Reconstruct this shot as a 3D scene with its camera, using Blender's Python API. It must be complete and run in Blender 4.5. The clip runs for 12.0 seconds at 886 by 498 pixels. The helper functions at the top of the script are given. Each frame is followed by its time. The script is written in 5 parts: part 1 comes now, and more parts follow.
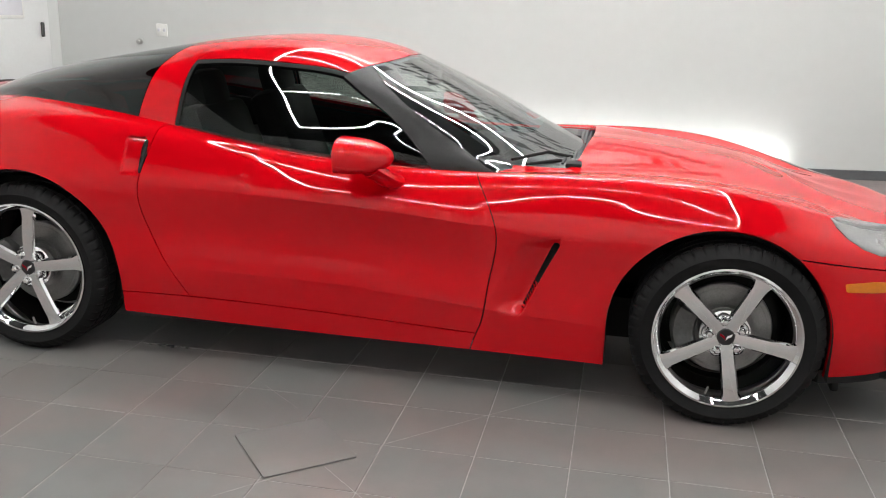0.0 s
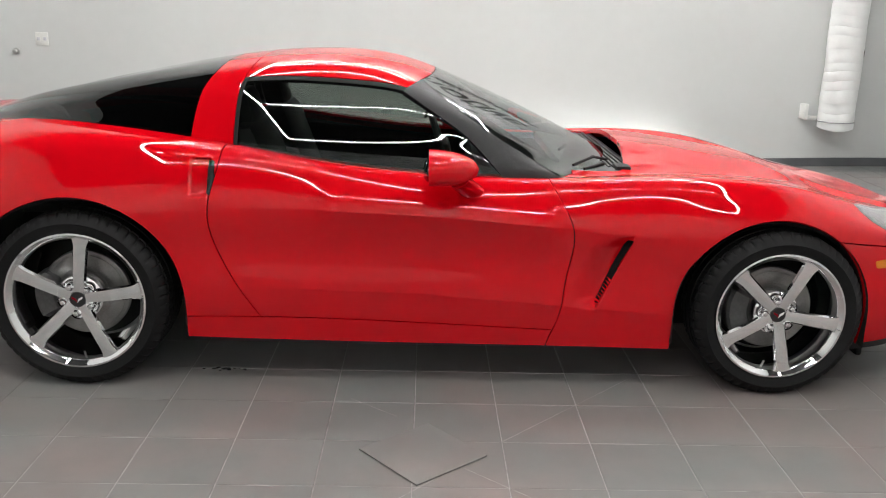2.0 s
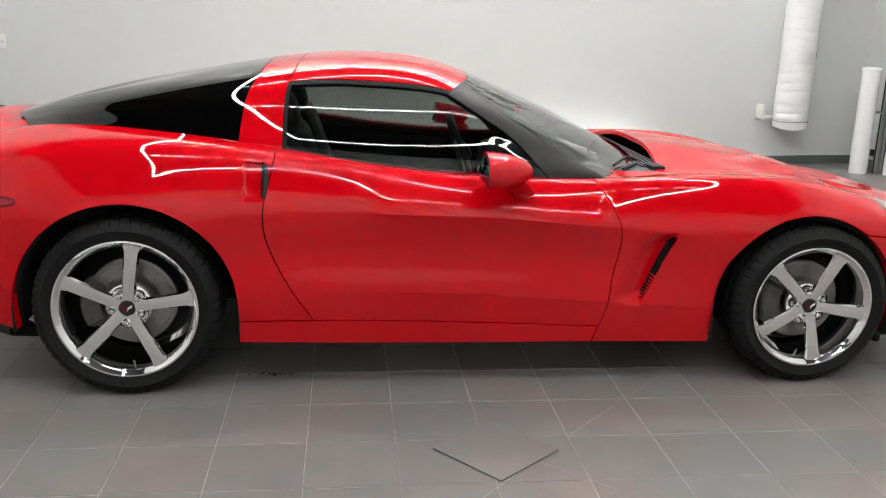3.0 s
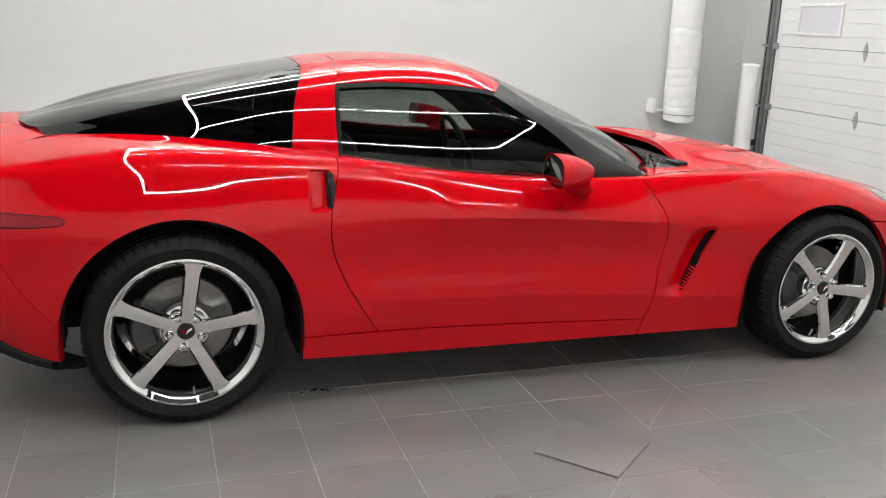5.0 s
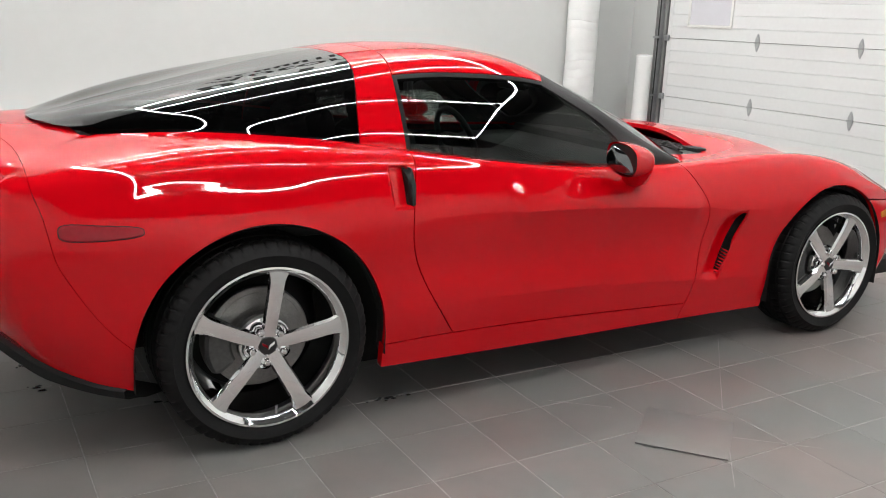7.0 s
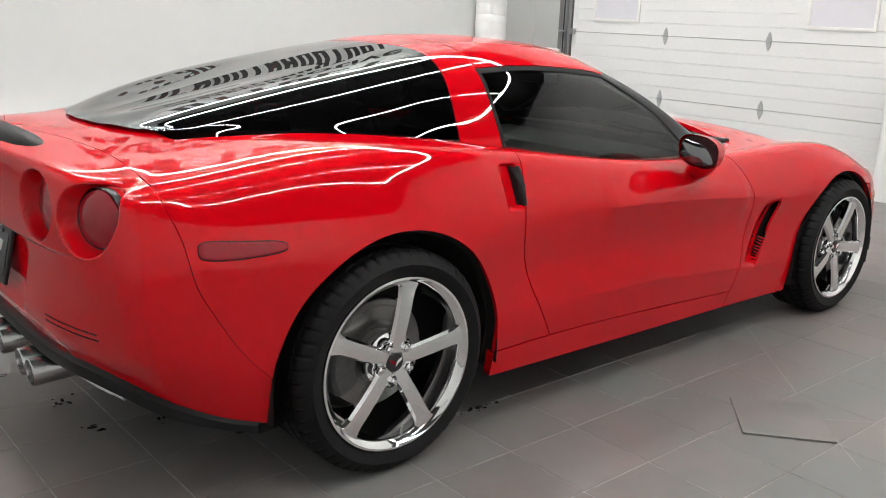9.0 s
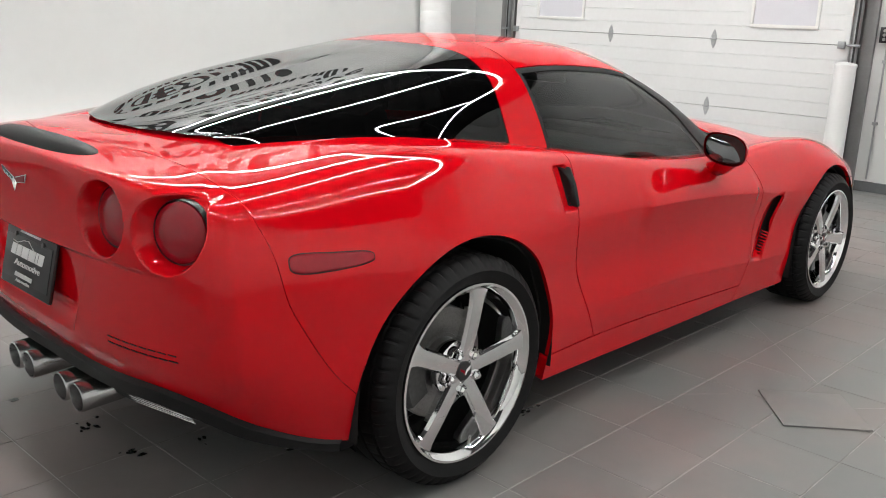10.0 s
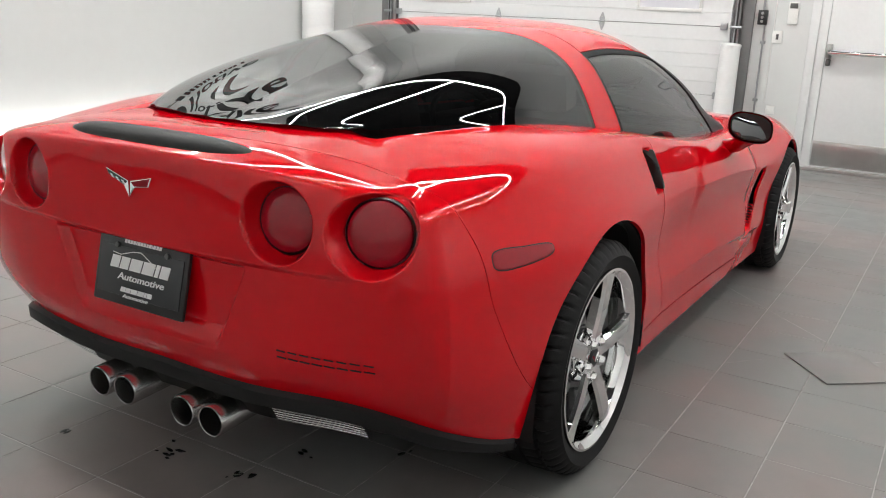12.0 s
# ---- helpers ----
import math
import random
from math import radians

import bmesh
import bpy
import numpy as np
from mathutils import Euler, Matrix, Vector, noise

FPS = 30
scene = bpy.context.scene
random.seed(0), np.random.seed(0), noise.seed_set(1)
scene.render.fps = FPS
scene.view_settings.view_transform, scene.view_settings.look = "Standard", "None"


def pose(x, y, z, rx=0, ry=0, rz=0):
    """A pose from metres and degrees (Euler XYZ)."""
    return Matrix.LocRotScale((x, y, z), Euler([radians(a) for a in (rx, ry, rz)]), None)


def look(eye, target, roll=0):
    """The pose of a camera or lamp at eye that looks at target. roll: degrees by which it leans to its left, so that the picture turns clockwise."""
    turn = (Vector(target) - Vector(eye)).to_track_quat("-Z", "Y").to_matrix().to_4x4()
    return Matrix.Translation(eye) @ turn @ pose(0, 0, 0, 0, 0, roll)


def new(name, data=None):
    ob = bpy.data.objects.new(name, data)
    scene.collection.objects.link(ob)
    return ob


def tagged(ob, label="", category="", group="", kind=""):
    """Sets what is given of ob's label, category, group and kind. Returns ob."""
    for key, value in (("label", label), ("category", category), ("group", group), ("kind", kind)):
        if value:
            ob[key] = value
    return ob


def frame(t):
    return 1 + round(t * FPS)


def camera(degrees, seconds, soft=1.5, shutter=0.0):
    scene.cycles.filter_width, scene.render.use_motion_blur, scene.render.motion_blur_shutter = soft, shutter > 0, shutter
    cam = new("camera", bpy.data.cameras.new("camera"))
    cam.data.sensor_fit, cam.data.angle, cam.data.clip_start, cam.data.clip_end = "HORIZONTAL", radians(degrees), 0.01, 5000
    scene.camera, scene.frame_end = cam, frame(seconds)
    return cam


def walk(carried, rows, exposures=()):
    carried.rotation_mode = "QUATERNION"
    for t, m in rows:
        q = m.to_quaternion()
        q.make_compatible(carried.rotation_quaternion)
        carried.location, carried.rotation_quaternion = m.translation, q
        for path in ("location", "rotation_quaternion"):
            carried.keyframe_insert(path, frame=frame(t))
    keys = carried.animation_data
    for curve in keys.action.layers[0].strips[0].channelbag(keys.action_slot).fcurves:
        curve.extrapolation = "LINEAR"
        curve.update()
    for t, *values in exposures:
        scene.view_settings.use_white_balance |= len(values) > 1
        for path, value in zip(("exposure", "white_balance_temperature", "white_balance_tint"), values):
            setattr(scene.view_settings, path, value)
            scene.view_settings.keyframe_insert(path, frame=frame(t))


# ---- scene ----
cam = camera(53.0, 12.0, soft=1.0)
PATH = [
    (0, (0.94, -3.882, 1.398), (0.565, -1.989, 0.87), 1.7),
    (0.5, (0.697, -3.932, 1.406), (0.438, -2.019, 0.882), 1.9),
    (1, (0.455, -4.003, 1.411), (0.304, -2.078, 0.89), 1.5),
    (1.5, (0.204, -4.084, 1.435), (0.159, -2.154, 0.914), 1.8),
    (2, (-0.032, -4.107, 1.44), (0.011, -2.176, 0.919), 1.4),
    (2.5, (-0.281, -4.113, 1.442), (-0.154, -2.186, 0.925), 1.4),
    (3, (-0.534, -4.128, 1.438), (-0.315, -2.207, 0.925), 1.6),
    (3.2, (-0.644, -4.136, 1.428), (-0.379, -2.22, 0.922), 1.6),
    (4.8, (-1.32, -3.922, 1.443), (-0.748, -2.076, 0.927), 2.1),
    (5, (-1.418, -3.898, 1.433), (-0.81, -2.062, 0.922), 2.0),
    (5.5, (-1.629, -3.827, 1.429), (-0.934, -2.023, 0.916), 2.1),
    (6, (-1.804, -3.697, 1.398), (-1.025, -1.928, 0.887), 2.0),
    (6.5, (-1.992, -3.558, 1.395), (-1.12, -1.833, 0.885), 2.2),
    (7, (-2.186, -3.437, 1.375), (-1.224, -1.759, 0.867), 2.2),
    (7.2, (-2.285, -3.381, 1.374), (-1.288, -1.722, 0.868), 2.2),
    (8.8, (-2.782, -2.882, 1.345), (-1.544, -1.396, 0.835), 2.6),
    (9, (-2.844, -2.804, 1.329), (-1.577, -1.341, 0.824), 2.4),
    (9.5, (-3.016, -2.621, 1.336), (-1.678, -1.222, 0.833), 2.4),
    (10, (-3.134, -2.437, 1.319), (-1.716, -1.12, 0.815), 2.5),
    (10.5, (-3.247, -2.234, 1.275), (-1.757, -0.999, 0.771), 2.5),
    (11, (-3.348, -2.06, 1.263), (-1.793, -0.908, 0.758), 2.6),
    (11.5, (-3.484, -1.886, 1.281), (-1.875, -0.815, 0.769), 2.6),
    (12, (-3.615, -1.695, 1.287), (-1.95, -0.718, 0.764), 2.6),
]
walk(cam, [(t, look(eye, target, roll)) for t, eye, target, roll in PATH])

# ---- light ----
world = bpy.data.worlds.new("world")
scene.world = world
world.use_nodes = True
world.node_tree.nodes["Background"].inputs[0].default_value = (0.8, 0.85, 0.9, 1)
world.node_tree.nodes["Background"].inputs[1].default_value = 0.02

LED_POWER = 142.0       # ceiling tubes
WALL_LED_POWER = 17.0  # strip at the foot of the north wall

# room: x east (car's nose), y north, z up
WALL_N, WALL_E, WALL_W, WALL_S, CEIL = 4.49, 4.70, -4.78, -7.6, 6.1
SIGN_X0, SIGN_X1, SIGN_Z = -0.9, 2.6, 2.65  # lettering on the north wall


# ---- materials ----
def mat_new(name):
    m = bpy.data.materials.new(name)
    m.use_nodes = True
    nt = m.node_tree
    return m, nt, nt.nodes["Principled BSDF"]


def node(nt, kind, **kw):
    n = nt.nodes.new(kind)
    for k, v in kw.items():
        n.inputs[k].default_value = v
    return n


def plain(name, col, rough=0.5, metal=0.0, coat=0.0, spec=0.5, vary=0.08, scale=6.0, bump=0.0, bump_scale=200.0, rough_vary=0.0):
    """A surface with two scales of colour variation and a fine relief."""
    m, nt, b = mat_new(name)
    ob = nt.nodes.new("ShaderNodeTexCoord")
    big = node(nt, "ShaderNodeTexNoise", Scale=scale, Detail=5.0, Roughness=0.6)
    fine = node(nt, "ShaderNodeTexNoise", Scale=scale * 14, Detail=3.0)
    nt.links.new(ob.outputs["Object"], big.inputs["Vector"])
    nt.links.new(ob.outputs["Object"], fine.inputs["Vector"])
    add = nt.nodes.new("ShaderNodeMath")
    add.operation = "ADD"
    nt.links.new(big.outputs["Fac"], add.inputs[0])
    nt.links.new(fine.outputs["Fac"], add.inputs[1])
    ramp = nt.nodes.new("ShaderNodeMapRange")
    ramp.inputs["From Min"].default_value = 0.6
    ramp.inputs["From Max"].default_value = 1.4
    ramp.inputs["To Min"].default_value = 1 - vary
    ramp.inputs["To Max"].default_value = 1 + vary
    nt.links.new(add.outputs[0], ramp.inputs["Value"])
    mul = nt.nodes.new("ShaderNodeVectorMath")
    mul.operation = "SCALE"
    mul.inputs[0].default_value = col
    nt.links.new(ramp.outputs[0], mul.inputs["Scale"])
    nt.links.new(mul.outputs[0], b.inputs["Base Color"])
    b.inputs["Roughness"].default_value = rough
    if rough_vary:
        rr = nt.nodes.new("ShaderNodeMapRange")
        rr.inputs["From Min"].default_value = 0.3
        rr.inputs["From Max"].default_value = 0.7
        rr.inputs["To Min"].default_value = rough - rough_vary
        rr.inputs["To Max"].default_value = rough + rough_vary
        nt.links.new(big.outputs["Fac"], rr.inputs["Value"])
        nt.links.new(rr.outputs[0], b.inputs["Roughness"])
    b.inputs["Metallic"].default_value = metal
    b.inputs["Coat Weight"].default_value = coat
    b.inputs["Coat Roughness"].default_value = 0.02
    b.inputs["Specular IOR Level"].default_value = spec
    if bump:
        bn = node(nt, "ShaderNodeTexNoise", Scale=bump_scale, Detail=4.0)
        nt.links.new(ob.outputs["Object"], bn.inputs["Vector"])
        bp = node(nt, "ShaderNodeBump", Strength=bump, Distance=0.002)
        nt.links.new(bn.outputs["Fac"], bp.inputs["Height"])
        nt.links.new(bp.outputs[0], b.inputs["Normal"])
    return m


def tinted_glass(name, tint, ior=1.52):
    """A thin tinted pane: what passes is tinted, the gloss follows Fresnel."""
    m = bpy.data.materials.new(name)
    m.use_nodes = True
    nt = m.node_tree
    nt.nodes.remove(nt.nodes["Principled BSDF"])
    out = nt.nodes["Material Output"]
    tr = nt.nodes.new("ShaderNodeBsdfTransparent")
    tr.inputs[0].default_value = (*tint, 1)
    gl = nt.nodes.new("ShaderNodeBsdfGlossy")
    gl.inputs["Roughness"].default_value = 0.01
    gl.inputs[0].default_value = (1, 1, 1, 1)
    fr = nt.nodes.new("ShaderNodeFresnel")
    fr.inputs["IOR"].default_value = ior
    mix = nt.nodes.new("ShaderNodeMixShader")
    nt.links.new(fr.outputs[0], mix.inputs[0])
    nt.links.new(tr.outputs[0], mix.inputs[1])
    nt.links.new(gl.outputs[0], mix.inputs[2])
    nt.links.new(mix.outputs[0], out.inputs[0])
    return m


def glowing(name, col, power):
    m = bpy.data.materials.new(name)
    m.use_nodes = True
    nt = m.node_tree
    nt.nodes.remove(nt.nodes["Principled BSDF"])
    em = nt.nodes.new("ShaderNodeEmission")
    em.inputs[0].default_value = (*col, 1)
    em.inputs[1].default_value = power
    nt.links.new(em.outputs[0], nt.nodes["Material Output"].inputs[0])
    return m


def tile_material(name, col, rough):
    """Grey porcelain: each tile its own shade, cloudy stains, dull scuffs."""
    m, nt, b = mat_new(name)
    geo = nt.nodes.new("ShaderNodeNewGeometry")
    info = nt.nodes.new("ShaderNodeObjectInfo")
    big = node(nt, "ShaderNodeTexNoise", Scale=1.1, Detail=4.0, Roughness=0.55)
    mid = node(nt, "ShaderNodeTexNoise", Scale=7.0, Detail=8.0, Roughness=0.6)
    fine = node(nt, "ShaderNodeTexNoise", Scale=160.0, Detail=3.0)
    for n in (big, mid, fine):
        nt.links.new(geo.outputs["Position"], n.inputs["Vector"])
    warm = nt.nodes.new("ShaderNodeMix")
    warm.data_type = "RGBA"
    warm.inputs[6].default_value = (col[0] * 0.93, col[1] * 1.0, col[2] * 0.99, 1)
    warm.inputs[7].default_value = (col[0] * 1.12, col[1] * 1.0, col[2] * 0.97, 1)
    sharp = nt.nodes.new("ShaderNodeMapRange")
    sharp.inputs["From Min"].default_value = 0.4
    sharp.inputs["From Max"].default_value = 0.6
    nt.links.new(big.outputs["Fac"], sharp.inputs["Value"])
    nt.links.new(sharp.outputs[0], warm.inputs[0])
    s1 = nt.nodes.new("ShaderNodeMapRange")
    s1.inputs["From Min"].default_value = 0.3
    s1.inputs["From Max"].default_value = 0.7
    s1.inputs["To Min"].default_value = 0.91
    s1.inputs["To Max"].default_value = 1.08
    nt.links.new(mid.outputs["Fac"], s1.inputs["Value"])
    s2 = nt.nodes.new("ShaderNodeMapRange")
    s2.inputs["To Min"].default_value = 0.955
    s2.inputs["To Max"].default_value = 1.035
    nt.links.new(info.outputs["Random"], s2.inputs["Value"])
    s3 = nt.nodes.new("ShaderNodeMapRange")
    s3.inputs["To Min"].default_value = 0.955
    s3.inputs["To Max"].default_value = 1.035
    nt.links.new(geo.outputs["Random Per Island"], s3.inputs["Value"])
    m1 = nt.nodes.new("ShaderNodeMath")
    m1.operation = "MULTIPLY"
    m2 = nt.nodes.new("ShaderNodeMath")
    m2.operation = "MULTIPLY"
    nt.links.new(s1.outputs[0], m1.inputs[0])
    nt.links.new(s2.outputs[0], m1.inputs[1])
    nt.links.new(m1.outputs[0], m2.inputs[0])
    nt.links.new(s3.outputs[0], m2.inputs[1])
    sc = nt.nodes.new("ShaderNodeVectorMath")
    sc.operation = "SCALE"
    nt.links.new(warm.outputs[2], sc.inputs[0])
    nt.links.new(m2.outputs[0], sc.inputs["Scale"])
    nt.links.new(sc.outputs[0], b.inputs["Base Color"])
    r = nt.nodes.new("ShaderNodeMapRange")
    r.inputs["From Min"].default_value = 0.3
    r.inputs["From Max"].default_value = 0.7
    r.inputs["To Min"].default_value = rough - 0.07
    r.inputs["To Max"].default_value = rough + 0.09
    nt.links.new(mid.outputs["Fac"], r.inputs["Value"])
    nt.links.new(r.outputs[0], b.inputs["Roughness"])
    b.inputs["Specular IOR Level"].default_value = 0.32
    bp = node(nt, "ShaderNodeBump", Strength=0.12, Distance=0.001)
    nt.links.new(fine.outputs["Fac"], bp.inputs["Height"])
    nt.links.new(bp.outputs[0], b.inputs["Normal"])
    return m


def grout_material():
    """Cement joints: light in places, dark with dirt in others."""
    m, nt, b = mat_new("cement_grout")
    geo = nt.nodes.new("ShaderNodeNewGeometry")
    big = node(nt, "ShaderNodeTexNoise", Scale=0.9, Detail=3.0, Roughness=0.6)
    fine = node(nt, "ShaderNodeTexNoise", Scale=22.0, Detail=5.0, Roughness=0.7)
    for n in (big, fine):
        nt.links.new(geo.outputs["Position"], n.inputs["Vector"])
    add = nt.nodes.new("ShaderNodeMath")
    add.operation = "ADD"
    nt.links.new(big.outputs["Fac"], add.inputs[0])
    nt.links.new(fine.outputs["Fac"], add.inputs[1])
    rng = nt.nodes.new("ShaderNodeMapRange")
    rng.inputs["From Min"].default_value = 0.74
    rng.inputs["From Max"].default_value = 1.02
    nt.links.new(add.outputs[0], rng.inputs["Value"])
    mix = nt.nodes.new("ShaderNodeMix")
    mix.data_type = "RGBA"
    mix.inputs[6].default_value = (0.19, 0.182, 0.175, 1)
    mix.inputs[7].default_value = (0.38, 0.364, 0.352, 1)
    nt.links.new(rng.outputs[0], mix.inputs[0])
    nt.links.new(mix.outputs[2], b.inputs["Base Color"])
    b.inputs["Roughness"].default_value = 0.8
    return m


RED = plain("red_paint", (0.56, 0.001, 0.006), rough=0.5, coat=0.85, spec=0.0, vary=0.03, scale=2.0)
CHROME = plain("chrome", (0.88, 0.885, 0.89), rough=0.06, metal=1.0, vary=0.03)
GUNMETAL = plain("dark_chrome", (0.52, 0.52, 0.52), rough=0.20, metal=1.0, vary=0.1)
STEEL = plain("brushed_steel", (0.45, 0.45, 0.44), rough=0.32, metal=1.0, vary=0.15, scale=9)
DISC = plain("turned_iron", (0.26, 0.255, 0.25), rough=0.34, metal=1.0, vary=0.2, scale=14)
DARK_METAL = plain("dark_metal", (0.12, 0.12, 0.12), rough=0.45, metal=0.8, vary=0.2)
RUBBER = plain("tyre_rubber", (0.007, 0.007, 0.0075), rough=0.65, spec=0.22, vary=0.2, bump=0.15, bump_scale=300)
TRIM = plain("satin_black_trim", (0.022, 0.022, 0.024), rough=0.38, vary=0.15, bump=0.1, bump_scale=500)
PILLAR = plain("grained_black_plastic", (0.015, 0.015, 0.016), rough=0.45, spec=0.28, vary=0.12, bump=0.2, bump_scale=700)
VALANCE = plain("matt_black_plastic", (0.008, 0.008, 0.0085), rough=0.55, spec=0.25, vary=0.15, bump=0.1, bump_scale=400)
# near-black for hollows and underbody, shade put into the colour; seals share it
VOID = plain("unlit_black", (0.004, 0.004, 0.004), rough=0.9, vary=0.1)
LENS_RED = plain("red_lamp_lens", (0.27, 0.001, 0.010), rough=0.35, coat=0.9, spec=0.1, vary=0.1)
LENS_AMBER = plain("amber_lens", (0.60, 0.17, 0.006), rough=0.25, coat=0.6, spec=0.2)
LENS_CLEAR = plain("headlamp_lens", (0.15, 0.145, 0.15), rough=0.08, coat=1.0, vary=0.25, scale=12)
LEATHER = plain("dark_leather", (0.02, 0.02, 0.021), rough=0.5, vary=0.2, bump=0.2)
GLASS_SIDE = tinted_glass("side_glass", (0.37, 0.40, 0.38))
GLASS_REAR = tinted_glass("hatch_glass", (0.05, 0.052, 0.052))
GLASS_WIND = tinted_glass("windscreen_glass", (0.66, 0.75, 0.71), 2.1)
MIRROR = plain("mirror_glass", (0.16, 0.165, 0.17), rough=0.01, metal=1.0, vary=0.0)
WHITE_WALL = plain("white_wall_paint", (0.585, 0.60, 0.592), rough=0.6, vary=0.02, scale=0.7, bump=0.08, bump_scale=90)
WHITE_GLOSS = plain("white_enamel", (0.72, 0.73, 0.725), rough=0.3, vary=0.03, scale=3, bump=0.05, bump_scale=60)
WHITE_DOOR = plain("white_door_paint", (0.66, 0.67, 0.67), rough=0.4, vary=0.03, scale=2)
GREY_CLAD = plain("grey_cladding", (0.70, 0.71, 0.705), rough=0.5, vary=0.05)
BASE_GREY = plain("grey_rubber_skirting", (0.10, 0.105, 0.11), rough=0.5, vary=0.15)
GALV = plain("galvanised_steel", (0.38, 0.39, 0.40), rough=0.42, metal=0.8, vary=0.2, scale=12)
JAMB_GREY = plain("grey_jamb", (0.19, 0.19, 0.19), rough=0.55, vary=0.12)
BLACK_PLASTIC = plain("black_plastic", (0.012, 0.012, 0.013), rough=0.35)
WHITE_PLASTIC = plain("white_plastic", (0.70, 0.70, 0.68), rough=0.35)
PLATE_WHITE = plain("white_print", (0.78, 0.78, 0.78), rough=0.5, vary=0.02)
CEIL_DARK = plain("black_ceiling", (0.012, 0.012, 0.013), rough=0.8, vary=0.3, scale=2)
GROUT = grout_material()
TILE = tile_material("grey_tile", (0.188, 0.180, 0.178), 0.40)
LED = glowing("led_white", (1.0, 0.985, 0.96), LED_POWER)
LED_WALL = glowing("led_wall_white", (1.0, 0.985, 0.965), WALL_LED_POWER)
FROST = plain("frosted_pane", (0.60, 0.60, 0.64), rough=0.25, vary=0.03)
BANNER_BLACK = plain("black_lettering", (0.01, 0.01, 0.01), rough=0.5)
WET = plain("wet_dirt", (0.03, 0.03, 0.03), rough=0.15, vary=0.4, scale=30)


# ---- mesh helpers ----
def link_mesh(name, bm, mat, parent=None, label="", smooth=True):
    me = bpy.data.meshes.new(name)
    bm.normal_update()
    bm.to_mesh(me)
    bm.free()
    me.materials.append(mat)
    if smooth:
        for p in me.polygons:
            p.use_smooth = True
        me.set_sharp_from_angle(angle=radians(35))
    ob = new(name, me)
    if parent is not None:
        ob.parent = parent
    if label:
        ob["label"] = label
    return ob


def part(name, bm, mat, parent, label="", smooth=True):
    return link_mesh(name, bm, mat, parent, label, smooth)


def thing(name, label, category, group="", at=None):
    e = new(name)
    if at is not None:
        e.matrix_basis = at
    return tagged(e, label, category, group)


def box(bm, lo, hi, bevel=0.0, m=None, seg=2):
    lo, hi = Vector(lo), Vector(hi)
    r = bmesh.ops.create_cube(bm, size=1.0)
    vs = r["verts"]
    for v in vs:
        v.co = Vector(((lo[i] + hi[i]) / 2 + v.co[i] * (hi[i] - lo[i]) for i in range(3)))
    if bevel:
        es = {e for v in vs for e in v.link_edges}
        out = bmesh.ops.bevel(bm, geom=list(es), offset=bevel, segments=seg, affect="EDGES", profile=0.5)
        vs = list({v for f in out["faces"] for v in f.verts} | {v for v in vs if v.is_valid})
    if m is not None:
        bmesh.ops.transform(bm, matrix=m, verts=vs)
    return vs


def box_bm(lo, hi, bevel=0.0, m=None):
    bm = bmesh.new()
    box(bm, lo, hi, bevel, m)
    return bm


def lathe(profile, n=64, axis="y", closed=False, bm=None, m=None):
    """Turns (radius, height) pairs about an axis."""
    bm = bm or bmesh.new()
    rings = []
    for r, h in profile:
        ring = []
        for i in range(n):
            a = 2 * math.pi * i / n
            c, s = r * math.cos(a), r * math.sin(a)
            co = Vector((c, h, s)) if axis == "y" else Vector((c, s, h)) if axis == "z" else Vector((h, c, s))
            ring.append(bm.verts.new(m @ co if m is not None else co))
        rings.append(ring)
    pairs = list(zip(rings, rings[1:])) + ([(rings[-1], rings[0])] if closed else [])
    for a, b in pairs:
        for i in range(n):
            bm.faces.new((a[i], a[(i + 1) % n], b[(i + 1) % n], b[i]))
    if not closed:
        for ring in (rings[0], rings[-1]):
            bm.faces.new(ring)
    bmesh.ops.recalc_face_normals(bm, faces=bm.faces)
    return bm


def tube(points, r, n=8, bm=None, caps=True, flat=1.0):
    """A round rod along points."""
    bm = bm or bmesh.new()
    pts = [Vector(p) for p in points]
    rings = []
    for i, p in enumerate(pts):
        d = (pts[min(i + 1, len(pts) - 1)] - pts[max(i - 1, 0)]).normalized()
        up = Vector((0, 0, 1)) if abs(d.z) < 0.9 else Vector((0, 1, 0))
        a = d.cross(up).normalized()
        b = a.cross(d)
        rr = r[i] if isinstance(r, (list, tuple)) else r
        rings.append([bm.verts.new(p + rr * (math.cos(t) * a + flat * math.sin(t) * b)) for t in (2 * math.pi * k / n for k in range(n))])
    for a, b in zip(rings, rings[1:]):
        for i in range(n):
            bm.faces.new((a[i], a[(i + 1) % n], b[(i + 1) % n], b[i]))
    if caps:
        bm.faces.new(rings[0])
        bm.faces.new(rings[-1])
    bmesh.ops.recalc_face_normals(bm, faces=bm.faces)
    return bm


